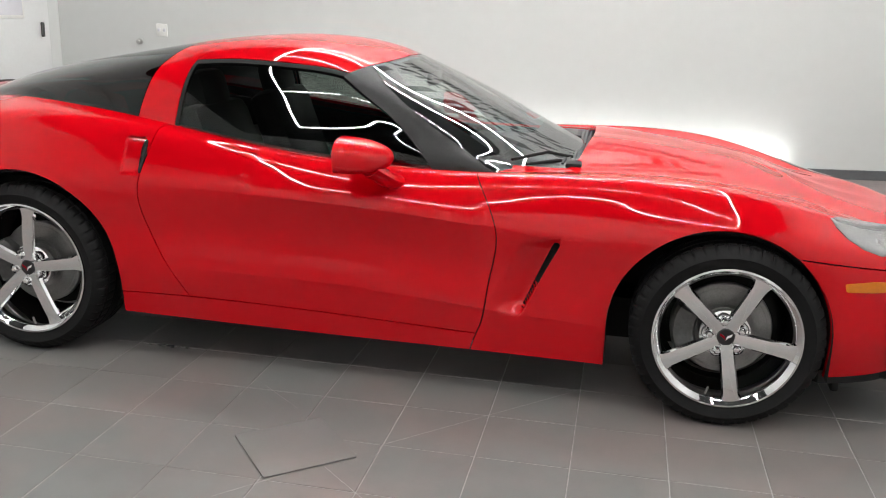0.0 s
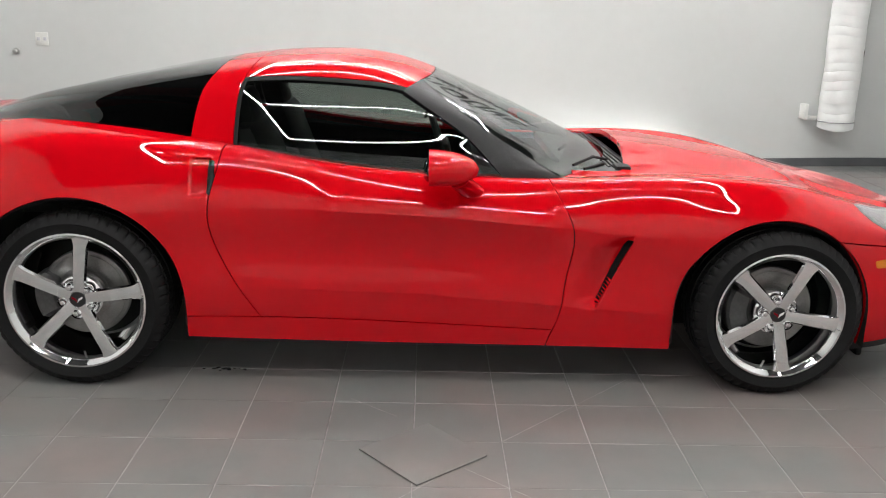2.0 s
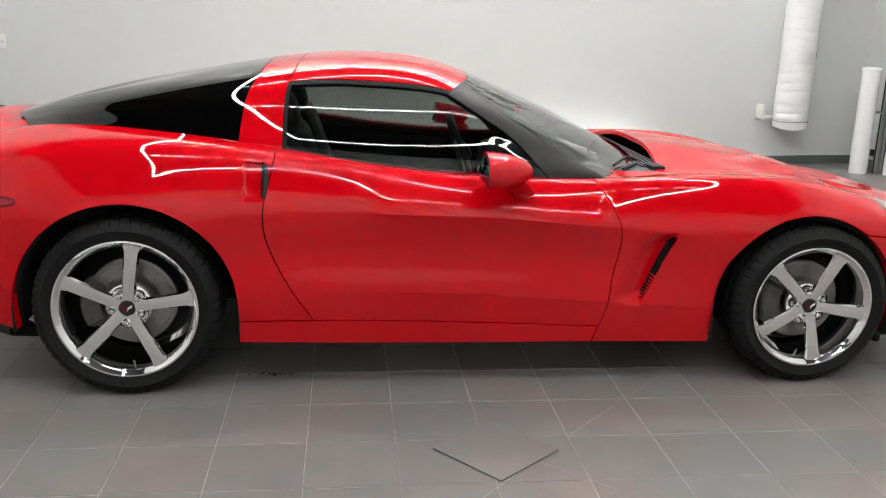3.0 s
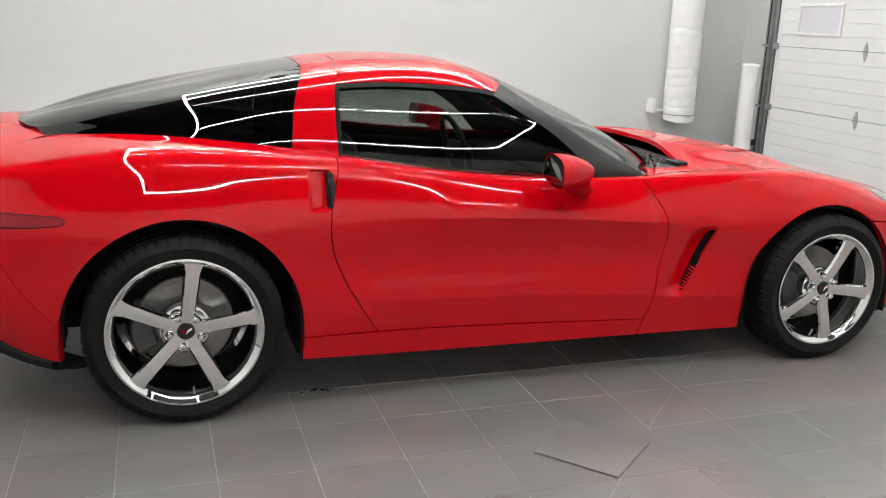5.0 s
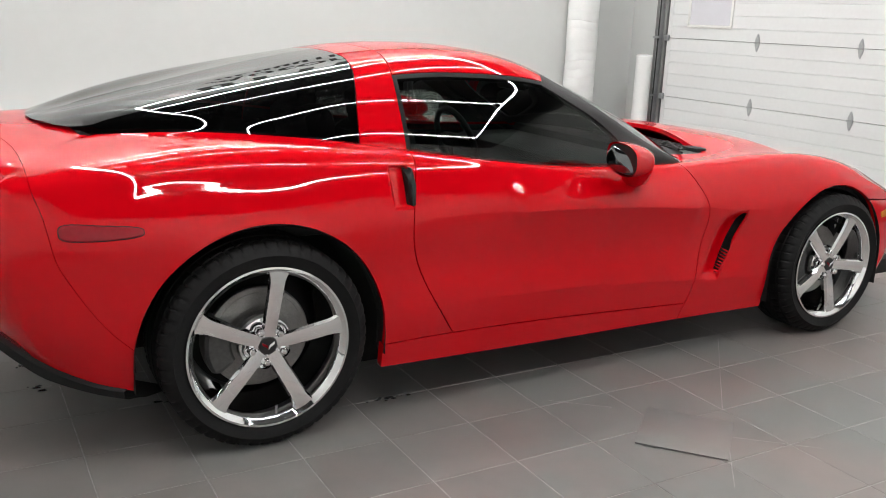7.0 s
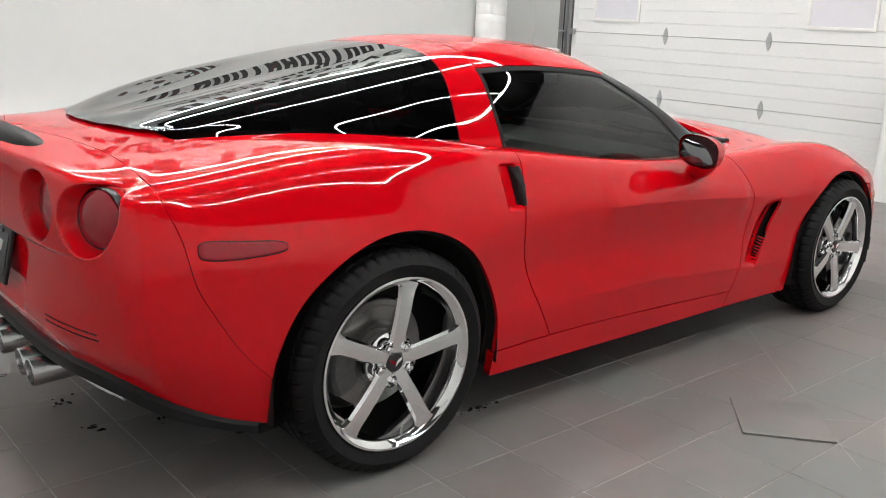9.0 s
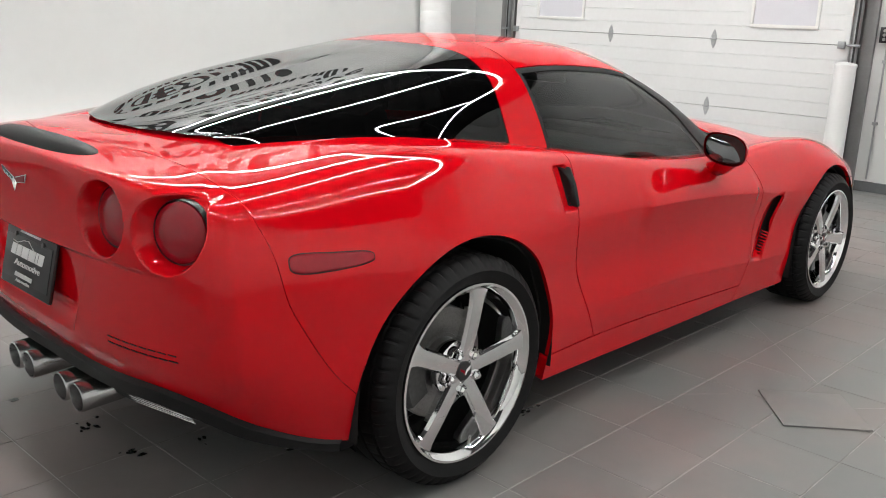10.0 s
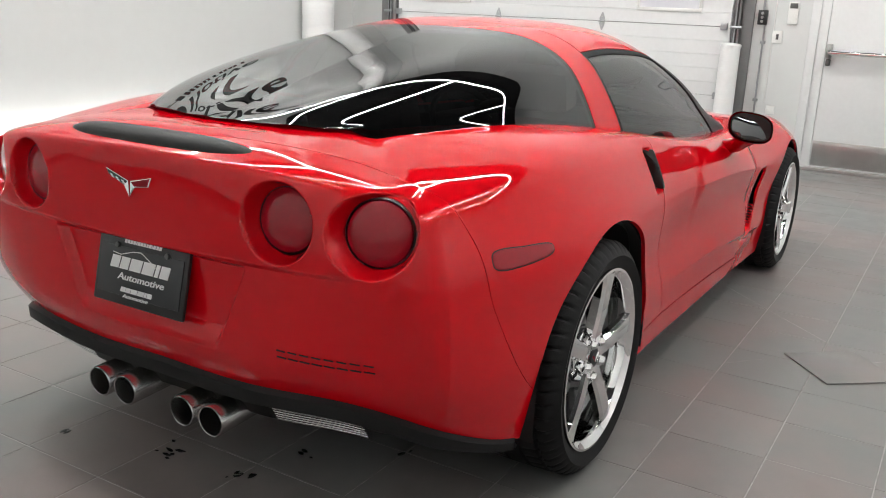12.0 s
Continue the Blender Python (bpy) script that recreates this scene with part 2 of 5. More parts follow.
def prism(poly, depth, m, bevel=0.0, bm=None):
    """A flat outline (x, y) given depth along z, placed by m."""
    bm = bm or bmesh.new()
    a = [bm.verts.new((x, y, 0)) for x, y in poly]
    b = [bm.verts.new((x, y, depth)) for x, y in poly]
    n = len(poly)
    bm.faces.new(a[::-1])
    bm.faces.new(b)
    for i in range(n):
        bm.faces.new((a[i], a[(i + 1) % n], b[(i + 1) % n], b[i]))
    vs = a + b
    if bevel:
        es = [e for e in bm.edges if e.verts[0] in vs and e.verts[1] in vs and e.verts[0] in b and e.verts[1] in b]
        out = bmesh.ops.bevel(bm, geom=es, offset=bevel, segments=2, affect="EDGES", profile=0.5)
        vs = [v for v in vs if v.is_valid] + [v for f in out["faces"] for v in f.verts]
    bmesh.ops.transform(bm, matrix=m, verts=list(set(vs)))
    bmesh.ops.recalc_face_normals(bm, faces=bm.faces)
    return bm


# ---- room ----
def smooth01(a, b, x):
    t = min(max((x - a) / (b - a), 0.0), 1.0)
    return t * t * (3 - 2 * t)


def floor_z(x, y):
    """The floor rises a little towards the east doors."""
    return 0.05 * smooth01(2.2, 4.7, x)


PITCH, TX, TY = 0.3055, 0.250, -1.320


def build_floor():
    bm = bmesh.new()
    nx, ny = 60, 60
    xs = [WALL_W - 0.2 + (WALL_E - WALL_W + 0.4) * i / nx for i in range(nx + 1)]
    ys = [WALL_S - 0.2 + (WALL_N - WALL_S + 0.4) * j / ny for j in range(ny + 1)]
    g = [[bm.verts.new((x, y, floor_z(x, y) - 0.0014)) for y in ys] for x in xs]
    for i in range(nx):
        for j in range(ny):
            bm.faces.new((g[i][j], g[i + 1][j], g[i + 1][j + 1], g[i][j + 1]))
    fl = link_mesh("floor", bm, GROUT)
    return tagged(fl, "grey square porcelain tile floor with light grout", "floor", kind="structure")


FLOOR = build_floor()


def wall_box(name, lo, hi, mat, label, category="wall"):
    return tagged(link_mesh(name, box_bm(lo, hi), mat, smooth=False), label, category, kind="structure")


wall_box("wall_north", (WALL_W - 0.2, WALL_N, -0.1), (WALL_E + 0.2, WALL_N + 0.2, CEIL), WHITE_WALL, "smooth white painted wall")
bm = bmesh.new()
box(bm, (WALL_W - 0.2, WALL_S - 0.2, -0.1), (WALL_E + 0.2, WALL_S - 0.02, CEIL))
for i in range(7):  # cladding boards
    box(bm, (WALL_W, WALL_S - 0.02, 0.02 + 0.61 * i), (WALL_E, WALL_S, 0.62 + 0.61 * i))
tagged(link_mesh("wall_south", bm, GREY_CLAD, smooth=False), "pale grey metal clad wall", "wall", kind="structure")
wall_box("wall_west", (WALL_W - 0.2, WALL_S, -0.1), (WALL_W, WALL_N, CEIL), WHITE_WALL, "smooth white painted wall")
ceil = wall_box("ceiling", (WALL_W - 0.2, WALL_S - 0.2, CEIL), (WALL_E + 0.2, WALL_N + 0.2, CEIL + 0.15), CEIL_DARK, "matt black ceiling", "ceiling")

# east wall with openings for the sectional door and the exit door
DOOR_Y0, DOOR_Y1, DOOR_TOP = 0.215, 3.98, 3.65
EXIT_Y0, EXIT_Y1, EXIT_TOP = -1.48, -0.409, 2.16
EAST_Z = floor_z(WALL_E, 0)
bm = bmesh.new()
for lo, hi in (
    ((WALL_E, DOOR_Y1, -0.1), (WALL_E + 0.2, WALL_N, CEIL)),
    ((WALL_E, DOOR_Y0, DOOR_TOP), (WALL_E + 0.2, DOOR_Y1, CEIL)),
    ((WALL_E, EXIT_Y1, -0.1), (WALL_E + 0.2, DOOR_Y0, CEIL)),
    ((WALL_E, EXIT_Y0, EXIT_TOP + EAST_Z), (WALL_E + 0.2, EXIT_Y1, CEIL)),
    ((WALL_E, WALL_S, -0.1), (WALL_E + 0.2, EXIT_Y0, CEIL)),
):
    box(bm, lo, hi)
tagged(link_mesh("wall_east", bm, WHITE_WALL, smooth=False), "smooth white painted wall with door openings", "wall", kind="structure")


def skirting(name, a, b, h=0.085):
    (x0, y0), (x1, y1) = a, b
    n = Vector((y0 - y1, x1 - x0, 0)).normalized() * 0.012
    bm = bmesh.new()
    N = 24
    prev = None
    for i in range(N + 1):
        t = i / N
        x, y = x0 + (x1 - x0) * t, y0 + (y1 - y0) * t
        z = floor_z(x, y)
        ring = [bm.verts.new(Vector((x, y, z - 0.02))), bm.verts.new(Vector((x, y, z + h)) ), bm.verts.new(Vector((x, y, z + h - 0.003)) + n), bm.verts.new(Vector((x, y, z - 0.02)) + n)]
        if prev:
            for k in range(4):
                bm.faces.new((prev[k], prev[(k + 1) % 4], ring[(k + 1) % 4], ring[k]))
        prev = ring
    bmesh.ops.recalc_face_normals(bm, faces=bm.faces)
    tagged(link_mesh(name, bm, BASE_GREY, smooth=False), "dark grey rubber skirting", "baseboard", kind="structure")


skirting("baseboard_north", (WALL_E, WALL_N), (WALL_W, WALL_N))
skirting("baseboard_east", (WALL_E, -0.348), (WALL_E, 0.115))
skirting("baseboard_corner", (WALL_E, DOOR_Y1 + 0.10), (WALL_E, WALL_N))
skirting("baseboard_west", (WALL_W, WALL_N), (WALL_W, WALL_S))


def led_tube(a, b, mat, label, r=0.017, group="ceiling led tubes"):
    """A linear lamp: a slim housing and a glowing diffuser below it."""
    a, b = Vector(a), Vector(b)
    L = (b - a).length
    ang = math.atan2(b.y - a.y, b.x - a.x)
    m = Matrix.Translation(a) @ Matrix.Rotation(ang, 4, "Z")
    t = thing("linear_ceiling_lamp", label, "lamp", group)
    part("housing", box_bm((0, -r * 0.9, r * 0.5), (L, r * 0.9, r * 1.6), 0.003, m), WHITE_PLASTIC, t)
    part("diffuser", tube([m @ Vector((0.004, 0, 0)), m @ Vector((L - 0.004, 0, 0))], r, 10, flat=0.9), mat, t, "glowing white diffuser")
    part("hanger", tube([m @ Vector((L / 2, 0, r)), Vector(((a + b) / 2).to_tuple()[:2] + (CEIL,))], 0.003, 6), GALV, t)
    return t


LZ, LX0, LX1 = 5.0, -2.0, 2.65
LY = [-4.8, -2.5, 1.27, 3.16, 4.15]
XM = (LX0 + LX1) / 2
LOOPS = [((a, y), (b, y)) for y in LY for a, b in ((LX0, XM), (XM, LX1))]
LOOPS += [((x, a), (x, b)) for x in (LX0, LX1) for a, b in zip(LY, LY[1:])]
for (ax, ay), (bx, by) in LOOPS:
    led_tube((ax, ay, LZ), (bx, by, LZ), LED, "slim white linear led lamp hung from a black ceiling")

# strip lamps at the foot of the north wall
for i in range(4):
    x0 = 2.36 - 1.2 * (i + 1)
    t = thing("wall_wash_lamp", "bright white strip lamp standing along the foot of the wall", "lamp", "wall wash lamps")
    part("housing", box_bm((x0, WALL_N - 0.13, floor_z(x0, WALL_N) - 0.003), (x0 + 1.195, WALL_N - 0.03, 0.11), 0.01), WHITE_PLASTIC, t)
    # unseen lip added to keep the strip's light off the floor under the car
    part("added_baffle", box_bm((x0, WALL_N - 0.155, floor_z(x0, WALL_N) - 0.003), (x0 + 1.195, WALL_N - 0.132, 0.16), 0.004), WHITE_PLASTIC, t)
    part("diffuser", box_bm((x0 + 0.004, WALL_N - 0.12, 0.112), (x0 + 1.19, WALL_N - 0.04, 0.145), 0.012), LED_WALL, t, "glowing white diffuser")

# ---- smooth surfaces through feature lines ----
class Curve:
    """Natural cubic through values at knots; row(u) gives the weights of the values."""

    def __init__(self, knots, corners=()):
        t = np.array(knots, float)
        n = len(t)
        h = np.diff(t)
        A = np.eye(n)
        R = np.zeros((n, n))
        for i in range(1, n - 1):
            if i in corners:
                continue
            A[i, i - 1], A[i, i], A[i, i + 1] = h[i - 1], 2 * (h[i - 1] + h[i]), h[i]
            R[i, i - 1], R[i, i], R[i, i + 1] = 6 / h[i - 1], -6 / h[i - 1] - 6 / h[i], 6 / h[i]
        self.t, self.h, self.n, self.M = t, h, n, np.linalg.solve(A, R)

    def row(self, u):
        u = np.clip(np.asarray(u, float), self.t[0], self.t[-1])
        i = np.clip(np.searchsorted(self.t, u, side="right") - 1, 0, self.n - 2)
        h = self.h[i]
        b = (u - self.t[i]) / h
        a = 1 - b
        w = np.zeros((len(u), self.n))
        r = np.arange(len(u))
        w[r, i] += a
        w[r, i + 1] += b
        w += ((a ** 3 - a) * h ** 2 / 6)[:, None] * self.M[i] + ((b ** 3 - b) * h ** 2 / 6)[:, None] * self.M[i + 1]
        return w


def line(keys):
    """A smooth function through (x, y) pairs."""
    ks = sorted(keys)
    c, v = Curve([k[0] for k in ks]), np.array([k[1] for k in ks])
    return lambda x: c.row(np.atleast_1d(x).ravel()) @ v


def third(t):
    """Third divided differences over uneven knots, as rows of weights."""
    n = len(t)
    D = np.eye(n)
    for o in (1, 2, 3):
        D = np.diff(D, axis=0) / ((t[o:] - t[:-o]) / o)[:, None]
    return D


def faired(P, kk, loose, pull):
    """Lets the stations in the range loose slide a few millimetres, so that the lines along and across run fair."""
    if not loose:
        return P
    a, b = loose
    Q = P.copy()
    nl = P.shape[1]
    lev = len(kk) // 2
    t = np.concatenate([[0], np.cumsum(np.linalg.norm(np.diff(P[a:b, lev], axis=0), axis=1))])
    Du, Dk = third(t), third(np.array(kk, float))
    n = b - a
    A = np.eye(n * nl)
    Gu, Gk = np.kron(Du, np.eye(nl)), np.kron(np.eye(n), Dk)
    A += pull * (3e-5 * Gu.T @ Gu + 1.5e-8 * Gk.T @ Gk)
    # the ends stay where they are
    for i in list(range(nl)) + list(range((n - 1) * nl, n * nl)):
        A[i, i] += 1e3
    R = P[a:b].reshape(n * nl, 3).copy()
    W = R.copy()
    W[:nl] *= 1001
    W[-nl:] *= 1001
    Q[a:b] = np.linalg.solve(A, W).reshape(n, nl, 3)
    return Q


class Surface:
    def __init__(self, levels, kknots, ends=(False, False), shape=None, corners=(), loose=(), pull=1.0):
        P = np.array(levels, float).transpose(1, 0, 2)  # stations, levels, xyz
        P = faired(P, kknots, loose, pull)
        d = np.linalg.norm(np.diff(P[:, len(kknots) // 2], axis=0), axis=1)
        t = np.concatenate([[0], np.cumsum(d)])
        self.umin, self.umax = t[0], t[-1]
        flip = np.array([1, -1, 1.0])
        if ends[0]:
            P = np.concatenate([P[1:2] * flip, P])
            t = np.concatenate([[t[0] - (t[1] - t[0])], t])
        if ends[1]:
            P = np.concatenate([P, P[-2:-1] * flip])
            t = np.concatenate([t, [2 * t[-1] - t[-2]]])
        self.P, self.cu, self.ck = P, Curve(t, [c + ends[0] for c in corners]), Curve(kknots)
        self.kmin, self.kmax, self.shape, self.knots_u = kknots[0], kknots[-1], shape, t
        self.bends = [t[c + ends[0]] for c in corners]

    def plain_at(self, u, k):
        return np.einsum("ni,ijd,nj->nd", self.cu.row(u), self.P, self.ck.row(k))

    def raw(self, u, k):
        u, k = np.asarray(u, float), np.asarray(k, float)
        p = self.plain_at(u, k)
        for c in self.bends:  # a bend is rounded by taking the mean over a stretch round it
            d = np.abs(u - c) / .10
            i = np.where(d < 1)[0]
            if len(i):
                w = .05 * (1 - d[i] ** 2) ** 2
                p[i] = sum(f * self.plain_at(u[i] + o * w, k[i]) for o, f in ((-1, .1), (-.66, .15), (-.33, .16), (0, .18), (.33, .16), (.66, .15), (1, .1)))
        return p

    def at(self, u, k):
        p = self.raw(u, k)
        if self.shape is not None:
            p = self.shape(p)
        return p

    def normal(self, u, k, e=0.002):
        du = self.at(np.minimum(u + e, self.umax), k) - self.at(np.maximum(u - e, self.umin), k)
        dk = self.at(u, np.minimum(k + e, self.kmax)) - self.at(u, np.maximum(k - e, self.kmin))
        n = np.cross(du, dk)
        n /= np.maximum(np.linalg.norm(n, axis=1), 1e-9)[:, None]
        return n


def panel(surf, limits, urange=None, krange=None, step=0.016, gap=0.0, inset=0.0, flange=0.012, sign=1.0):
    """A sheet of the surface where every limit function of the points is above gap, with a turned-in edge.
    Returns vertices, normals (zero on the turned-in edge) and faces, for the car's right-hand side."""
    u0, u1 = urange or (surf.umin, surf.umax)
    k0, k1 = krange or (surf.kmin, surf.kmax)
    nu, nk = max(2, int((u1 - u0) / step)), max(2, int((k1 - k0) / step))
    U, K = np.meshgrid(np.linspace(u0, u1, nu + 1), np.linspace(k0, k1, nk + 1), indexing="ij")
    u, k = U.ravel().copy(), K.ravel().copy()
    p = surf.at(u, k)

    def worst(q):
        if not limits:
            return np.ones(len(q))
        return np.min([g(q) for g in limits], axis=0) - gap

    w = worst(p)
    inside = w >= 0
    idx = np.arange((nu + 1) * (nk + 1)).reshape(nu + 1, nk + 1)
    quads = np.stack([idx[:-1, :-1], idx[1:, :-1], idx[1:, 1:], idx[:-1, 1:]], -1).reshape(-1, 4)
    quads = quads[inside[quads].any(axis=1)]
    used = np.unique(quads)
    move = used[~inside[used]]
    e = 1e-3
    for _ in range(10):
        if not len(move):
            break
        um, km = u[move], k[move]
        w0 = worst(surf.at(um, km))
        gu = (worst(surf.at(um + e, km)) - worst(surf.at(um - e, km))) / (2 * e)
        gk = (worst(surf.at(um, km + e)) - worst(surf.at(um, km - e))) / (2 * e)
        s = np.clip(-np.minimum(w0, 0) / np.maximum(gu ** 2 + gk ** 2, 1e-6), -0.05, 0.05)
        du, dk = s * gu, s * gk
        L = np.maximum(np.hypot(du, dk), 1e-9)
        f = np.minimum(1, step / L)
        u[move] = np.clip(um + du * f, u0, u1)
        k[move] = np.clip(km + dk * f, k0, k1)
    new_id = -np.ones(len(u), int)
    new_id[used] = np.arange(len(used))
    u, k = u[used], k[used]
    quads = new_id[quads]
    p, n = surf.at(u, k), surf.normal(u, k) * sign
    if inset:
        p = p - n * inset
    # drop collapsed faces
    a = p[quads]
    area = np.linalg.norm(np.cross(a[:, 2] - a[:, 0], a[:, 3] - a[:, 1]), axis=1)
    quads = quads[area > 1e-7]
    if sign < 0:
        quads = quads[:, ::-1]
    faces = [tuple(q) for q in quads.tolist()]
    if flange:
        count = {}
        for q in faces:
            for i in range(4):
                a_, b_ = q[i], q[(i + 1) % 4]
                key = (min(a_, b_), max(a_, b_))
                count[key] = None if key in count else (a_, b_)
        rim = [v for v in count.values() if v is not None]
        ids = sorted({i for e_ in rim for i in e_})
        base = len(p)
        top = {v: base + j for j, v in enumerate(ids)}
        low = {v: base + len(ids) + j for j, v in enumerate(ids)}
        p = np.concatenate([p, p[ids], p[ids] - n[ids] * flange])
        n = np.concatenate([n, np.zeros((2 * len(ids), 3))])
        faces += [(top[b_], top[a_], low[a_], low[b_]) for a_, b_ in rim]
    return p, n, faces


def sheet(name, data, mat, parent, label="", left=False):
    p, n, faces = data
    if left:
        flip = np.array([1, -1, 1.0])
        p, n, faces = p * flip, n * flip, [f[::-1] for f in faces]
    me = bpy.data.meshes.new(name)
    me.from_pydata(p.tolist(), [], faces)
    me.update()
    for poly in me.polygons:
        poly.use_smooth = True
    me.normals_split_custom_set_from_vertices([tuple(v) for v in n.tolist()])
    me.materials.append(mat)
    ob = new(name, me)
    ob.parent = parent
    if label:
        ob["label"] = label
    return ob


def both(name, data, mat, parent, label=""):
    return sheet(name, data, mat, parent, label), sheet(name, data, mat, parent, label, left=True)


# ---- the car: feature lines from the tail round the right side to the nose ----
SILL_EDGE = [(-2.132, 0, 0.385), (-2.125, -0.33, 0.385), (-2.07, -0.62, 0.385), (-1.985, -0.735, 0.335), (-1.84, -0.825, 0.265), (-1.62, -0.87, 0.24), (-1.343, -0.885, 0.22),
    (-1.05, -0.865, 0.2), (-0.75, -0.85, 0.188), (-0.3, -0.845, 0.18), (0.15, -0.845, 0.177), (0.55, -0.845, 0.174), (0.9, -0.85, 0.171), (1.343, -0.86, 0.18),
    (1.66, -0.84, 0.2), (1.9, -0.74, 0.21), (2.08, -0.5, 0.22), (2.18, -0.25, 0.22), (2.2, 0, 0.22)]
SILL_SEAM = [(-2.177, 0, 0.47), (-2.17, -0.33, 0.47), (-2.115, -0.63, 0.46), (-2.045, -0.775, 0.44), (-1.87, -0.845, 0.37), (-1.62, -0.885, 0.34), (-1.343, -0.905, 0.31),
    (-1.05, -0.88, 0.29), (-0.75, -0.862, 0.283), (-0.3, -0.858, 0.276), (0.15, -0.858, 0.262), (0.55, -0.858, 0.25), (0.9, -0.862, 0.25), (1.343, -0.875, 0.26),
    (1.66, -0.865, 0.29), (1.93, -0.76, 0.3), (2.13, -0.52, 0.31), (2.24, -0.26, 0.31), (2.265, 0, 0.31)]
LOW_CREASE = [(-2.187, 0, 0.56), (-2.18, -0.34, 0.56), (-2.13, -0.645, 0.55), (-2.07, -0.792, 0.53), (-1.89, -0.858, 0.48), (-1.62, -0.893, 0.45), (-1.343, -0.918, 0.43),
    (-1.05, -0.895, 0.41), (-0.75, -0.876, 0.4), (-0.3, -0.874, 0.39), (0.15, -0.874, 0.38), (0.55, -0.872, 0.35), (0.9, -0.872, 0.335), (1.343, -0.885, 0.37),
    (1.66, -0.875, 0.4), (1.94, -0.765, 0.41), (2.15, -0.53, 0.42), (2.265, -0.27, 0.42), (2.29, 0, 0.42)]
HOLLOW = [(-2.194, 0, 0.68), (-2.187, -0.345, 0.68), (-2.14, -0.652, 0.67), (-2.085, -0.792, 0.65), (-1.9, -0.857, 0.62), (-1.62, -0.897, 0.6), (-1.343, -0.924, 0.58),
    (-1.05, -0.892, 0.56), (-0.75, -0.864, 0.55), (-0.3, -0.858, 0.545), (0.15, -0.86, 0.535), (0.55, -0.863, 0.51), (0.9, -0.873, 0.5), (1.343, -0.892, 0.53),
    (1.66, -0.866, 0.54), (1.94, -0.75, 0.53), (2.15, -0.52, 0.52), (2.265, -0.27, 0.52), (2.285, 0, 0.52)]
SIDE_CREASE = [(-2.197, 0, 0.79), (-2.19, -0.345, 0.79), (-2.14, -0.65, 0.785), (-2.085, -0.772, 0.765), (-1.9, -0.847, 0.76), (-1.62, -0.888, 0.74), (-1.343, -0.919, 0.735),
    (-1.05, -0.894, 0.725), (-0.75, -0.881, 0.715), (-0.3, -0.881, 0.707), (0.15, -0.882, 0.688), (0.55, -0.884, 0.655), (0.9, -0.887, 0.645), (1.343, -0.891, 0.69),
    (1.66, -0.839, 0.66), (1.92, -0.71, 0.62), (2.12, -0.49, 0.59), (2.23, -0.25, 0.58), (2.255, 0, 0.575)]
SHOULDER = [(-2.2, 0, 0.91), (-2.19, -0.34, 0.903), (-2.128, -0.64, 0.872), (-2.075, -0.752, 0.838), (-1.88, -0.8, 0.85), (-1.62, -0.825, 0.865), (-1.343, -0.851, 0.86),
    (-1.05, -0.845, 0.84), (-0.75, -0.836, 0.82), (-0.3, -0.848, 0.79), (0.15, -0.85, 0.765), (0.55, -0.845, 0.745), (0.9, -0.84, 0.75), (1.343, -0.834, 0.765),
    (1.66, -0.771, 0.7), (1.88, -0.65, 0.65), (2.06, -0.45, 0.63), (2.16, -0.23, 0.62), (2.18, 0, 0.615)]
CREST = [(-2.183, 0, 0.946), (-2.168, -0.33, 0.938), (-2.098, -0.6, 0.912), (-2.052, -0.715, 0.88), (-1.845, -0.744, 0.905), (-1.6, -0.763, 0.942), (-1.343, -0.769, 0.955),
    (-1.05, -0.779, 0.932), (-0.75, -0.786, 0.906), (-0.3, -0.795, 0.852), (0.15, -0.79, 0.823), (0.55, -0.784, 0.819), (0.9, -0.773, 0.833), (1.343, -0.738, 0.817),
    (1.64, -0.679, 0.742), (1.83, -0.58, 0.69), (1.98, -0.41, 0.675), (2.05, -0.21, 0.665), (2.07, 0, 0.66)]
INNER = [(-2.125, 0, 0.966), (-2.105, -0.3, 0.958), (-2.04, -0.55, 0.93), (-1.985, -0.625, 0.915), (-1.79, -0.605, 0.941), (-1.56, -0.568, 0.984), (-1.343, -0.622, 0.978),
    (-1.05, -0.652, 0.954), (-0.75, -0.696, 0.915), (-0.3, -0.735, 0.854), (0.15, -0.735, 0.823), (0.55, -0.7, 0.821), (0.9, -0.64, 0.826), (1.343, -0.6, 0.801),
    (1.6, -0.54, 0.741), (1.74, -0.45, 0.705), (1.85, -0.31, 0.7), (1.9, -0.16, 0.69), (1.91, 0, 0.69)]
DECK = [(-1.98, 0, 0.978), (-1.96, -0.25, 0.972), (-1.92, -0.45, 0.955), (-1.86, -0.48, 0.952), (-1.71, -0.4, 0.972), (-1.5, -0.34, 0.998), (-1.32, -0.36, 0.995),
    (-1.04, -0.38, 0.97), (-0.75, -0.45, 0.94), (-0.3, -0.45, 0.885), (0.15, -0.45, 0.865), (0.55, -0.42, 0.87), (0.9, -0.35, 0.872), (1.3, -0.32, 0.825),
    (1.5, -0.3, 0.79), (1.6, -0.25, 0.76), (1.66, -0.17, 0.75), (1.69, -0.08, 0.745), (1.7, 0, 0.745)]
MIDDLE = [(-1.86, 0, 0.98), (-1.84, -0.18, 0.979), (-1.79, -0.32, 0.977), (-1.71, -0.32, 0.98), (-1.58, -0.18, 0.985), (-1.42, -0.06, 1), (-1.3, 0, 1.01),
    (-1.03, 0, 0.985), (-0.75, 0, 0.95), (-0.3, 0, 0.9), (0.15, 0, 0.885), (0.56, 0, 0.895), (0.9, 0, 0.89), (1.26, 0, 0.85),
    (1.4, 0, 0.83), (1.46, 0, 0.815), (1.48, 0, 0.81), (1.49, 0, 0.808), (1.5, 0, 0.805)]

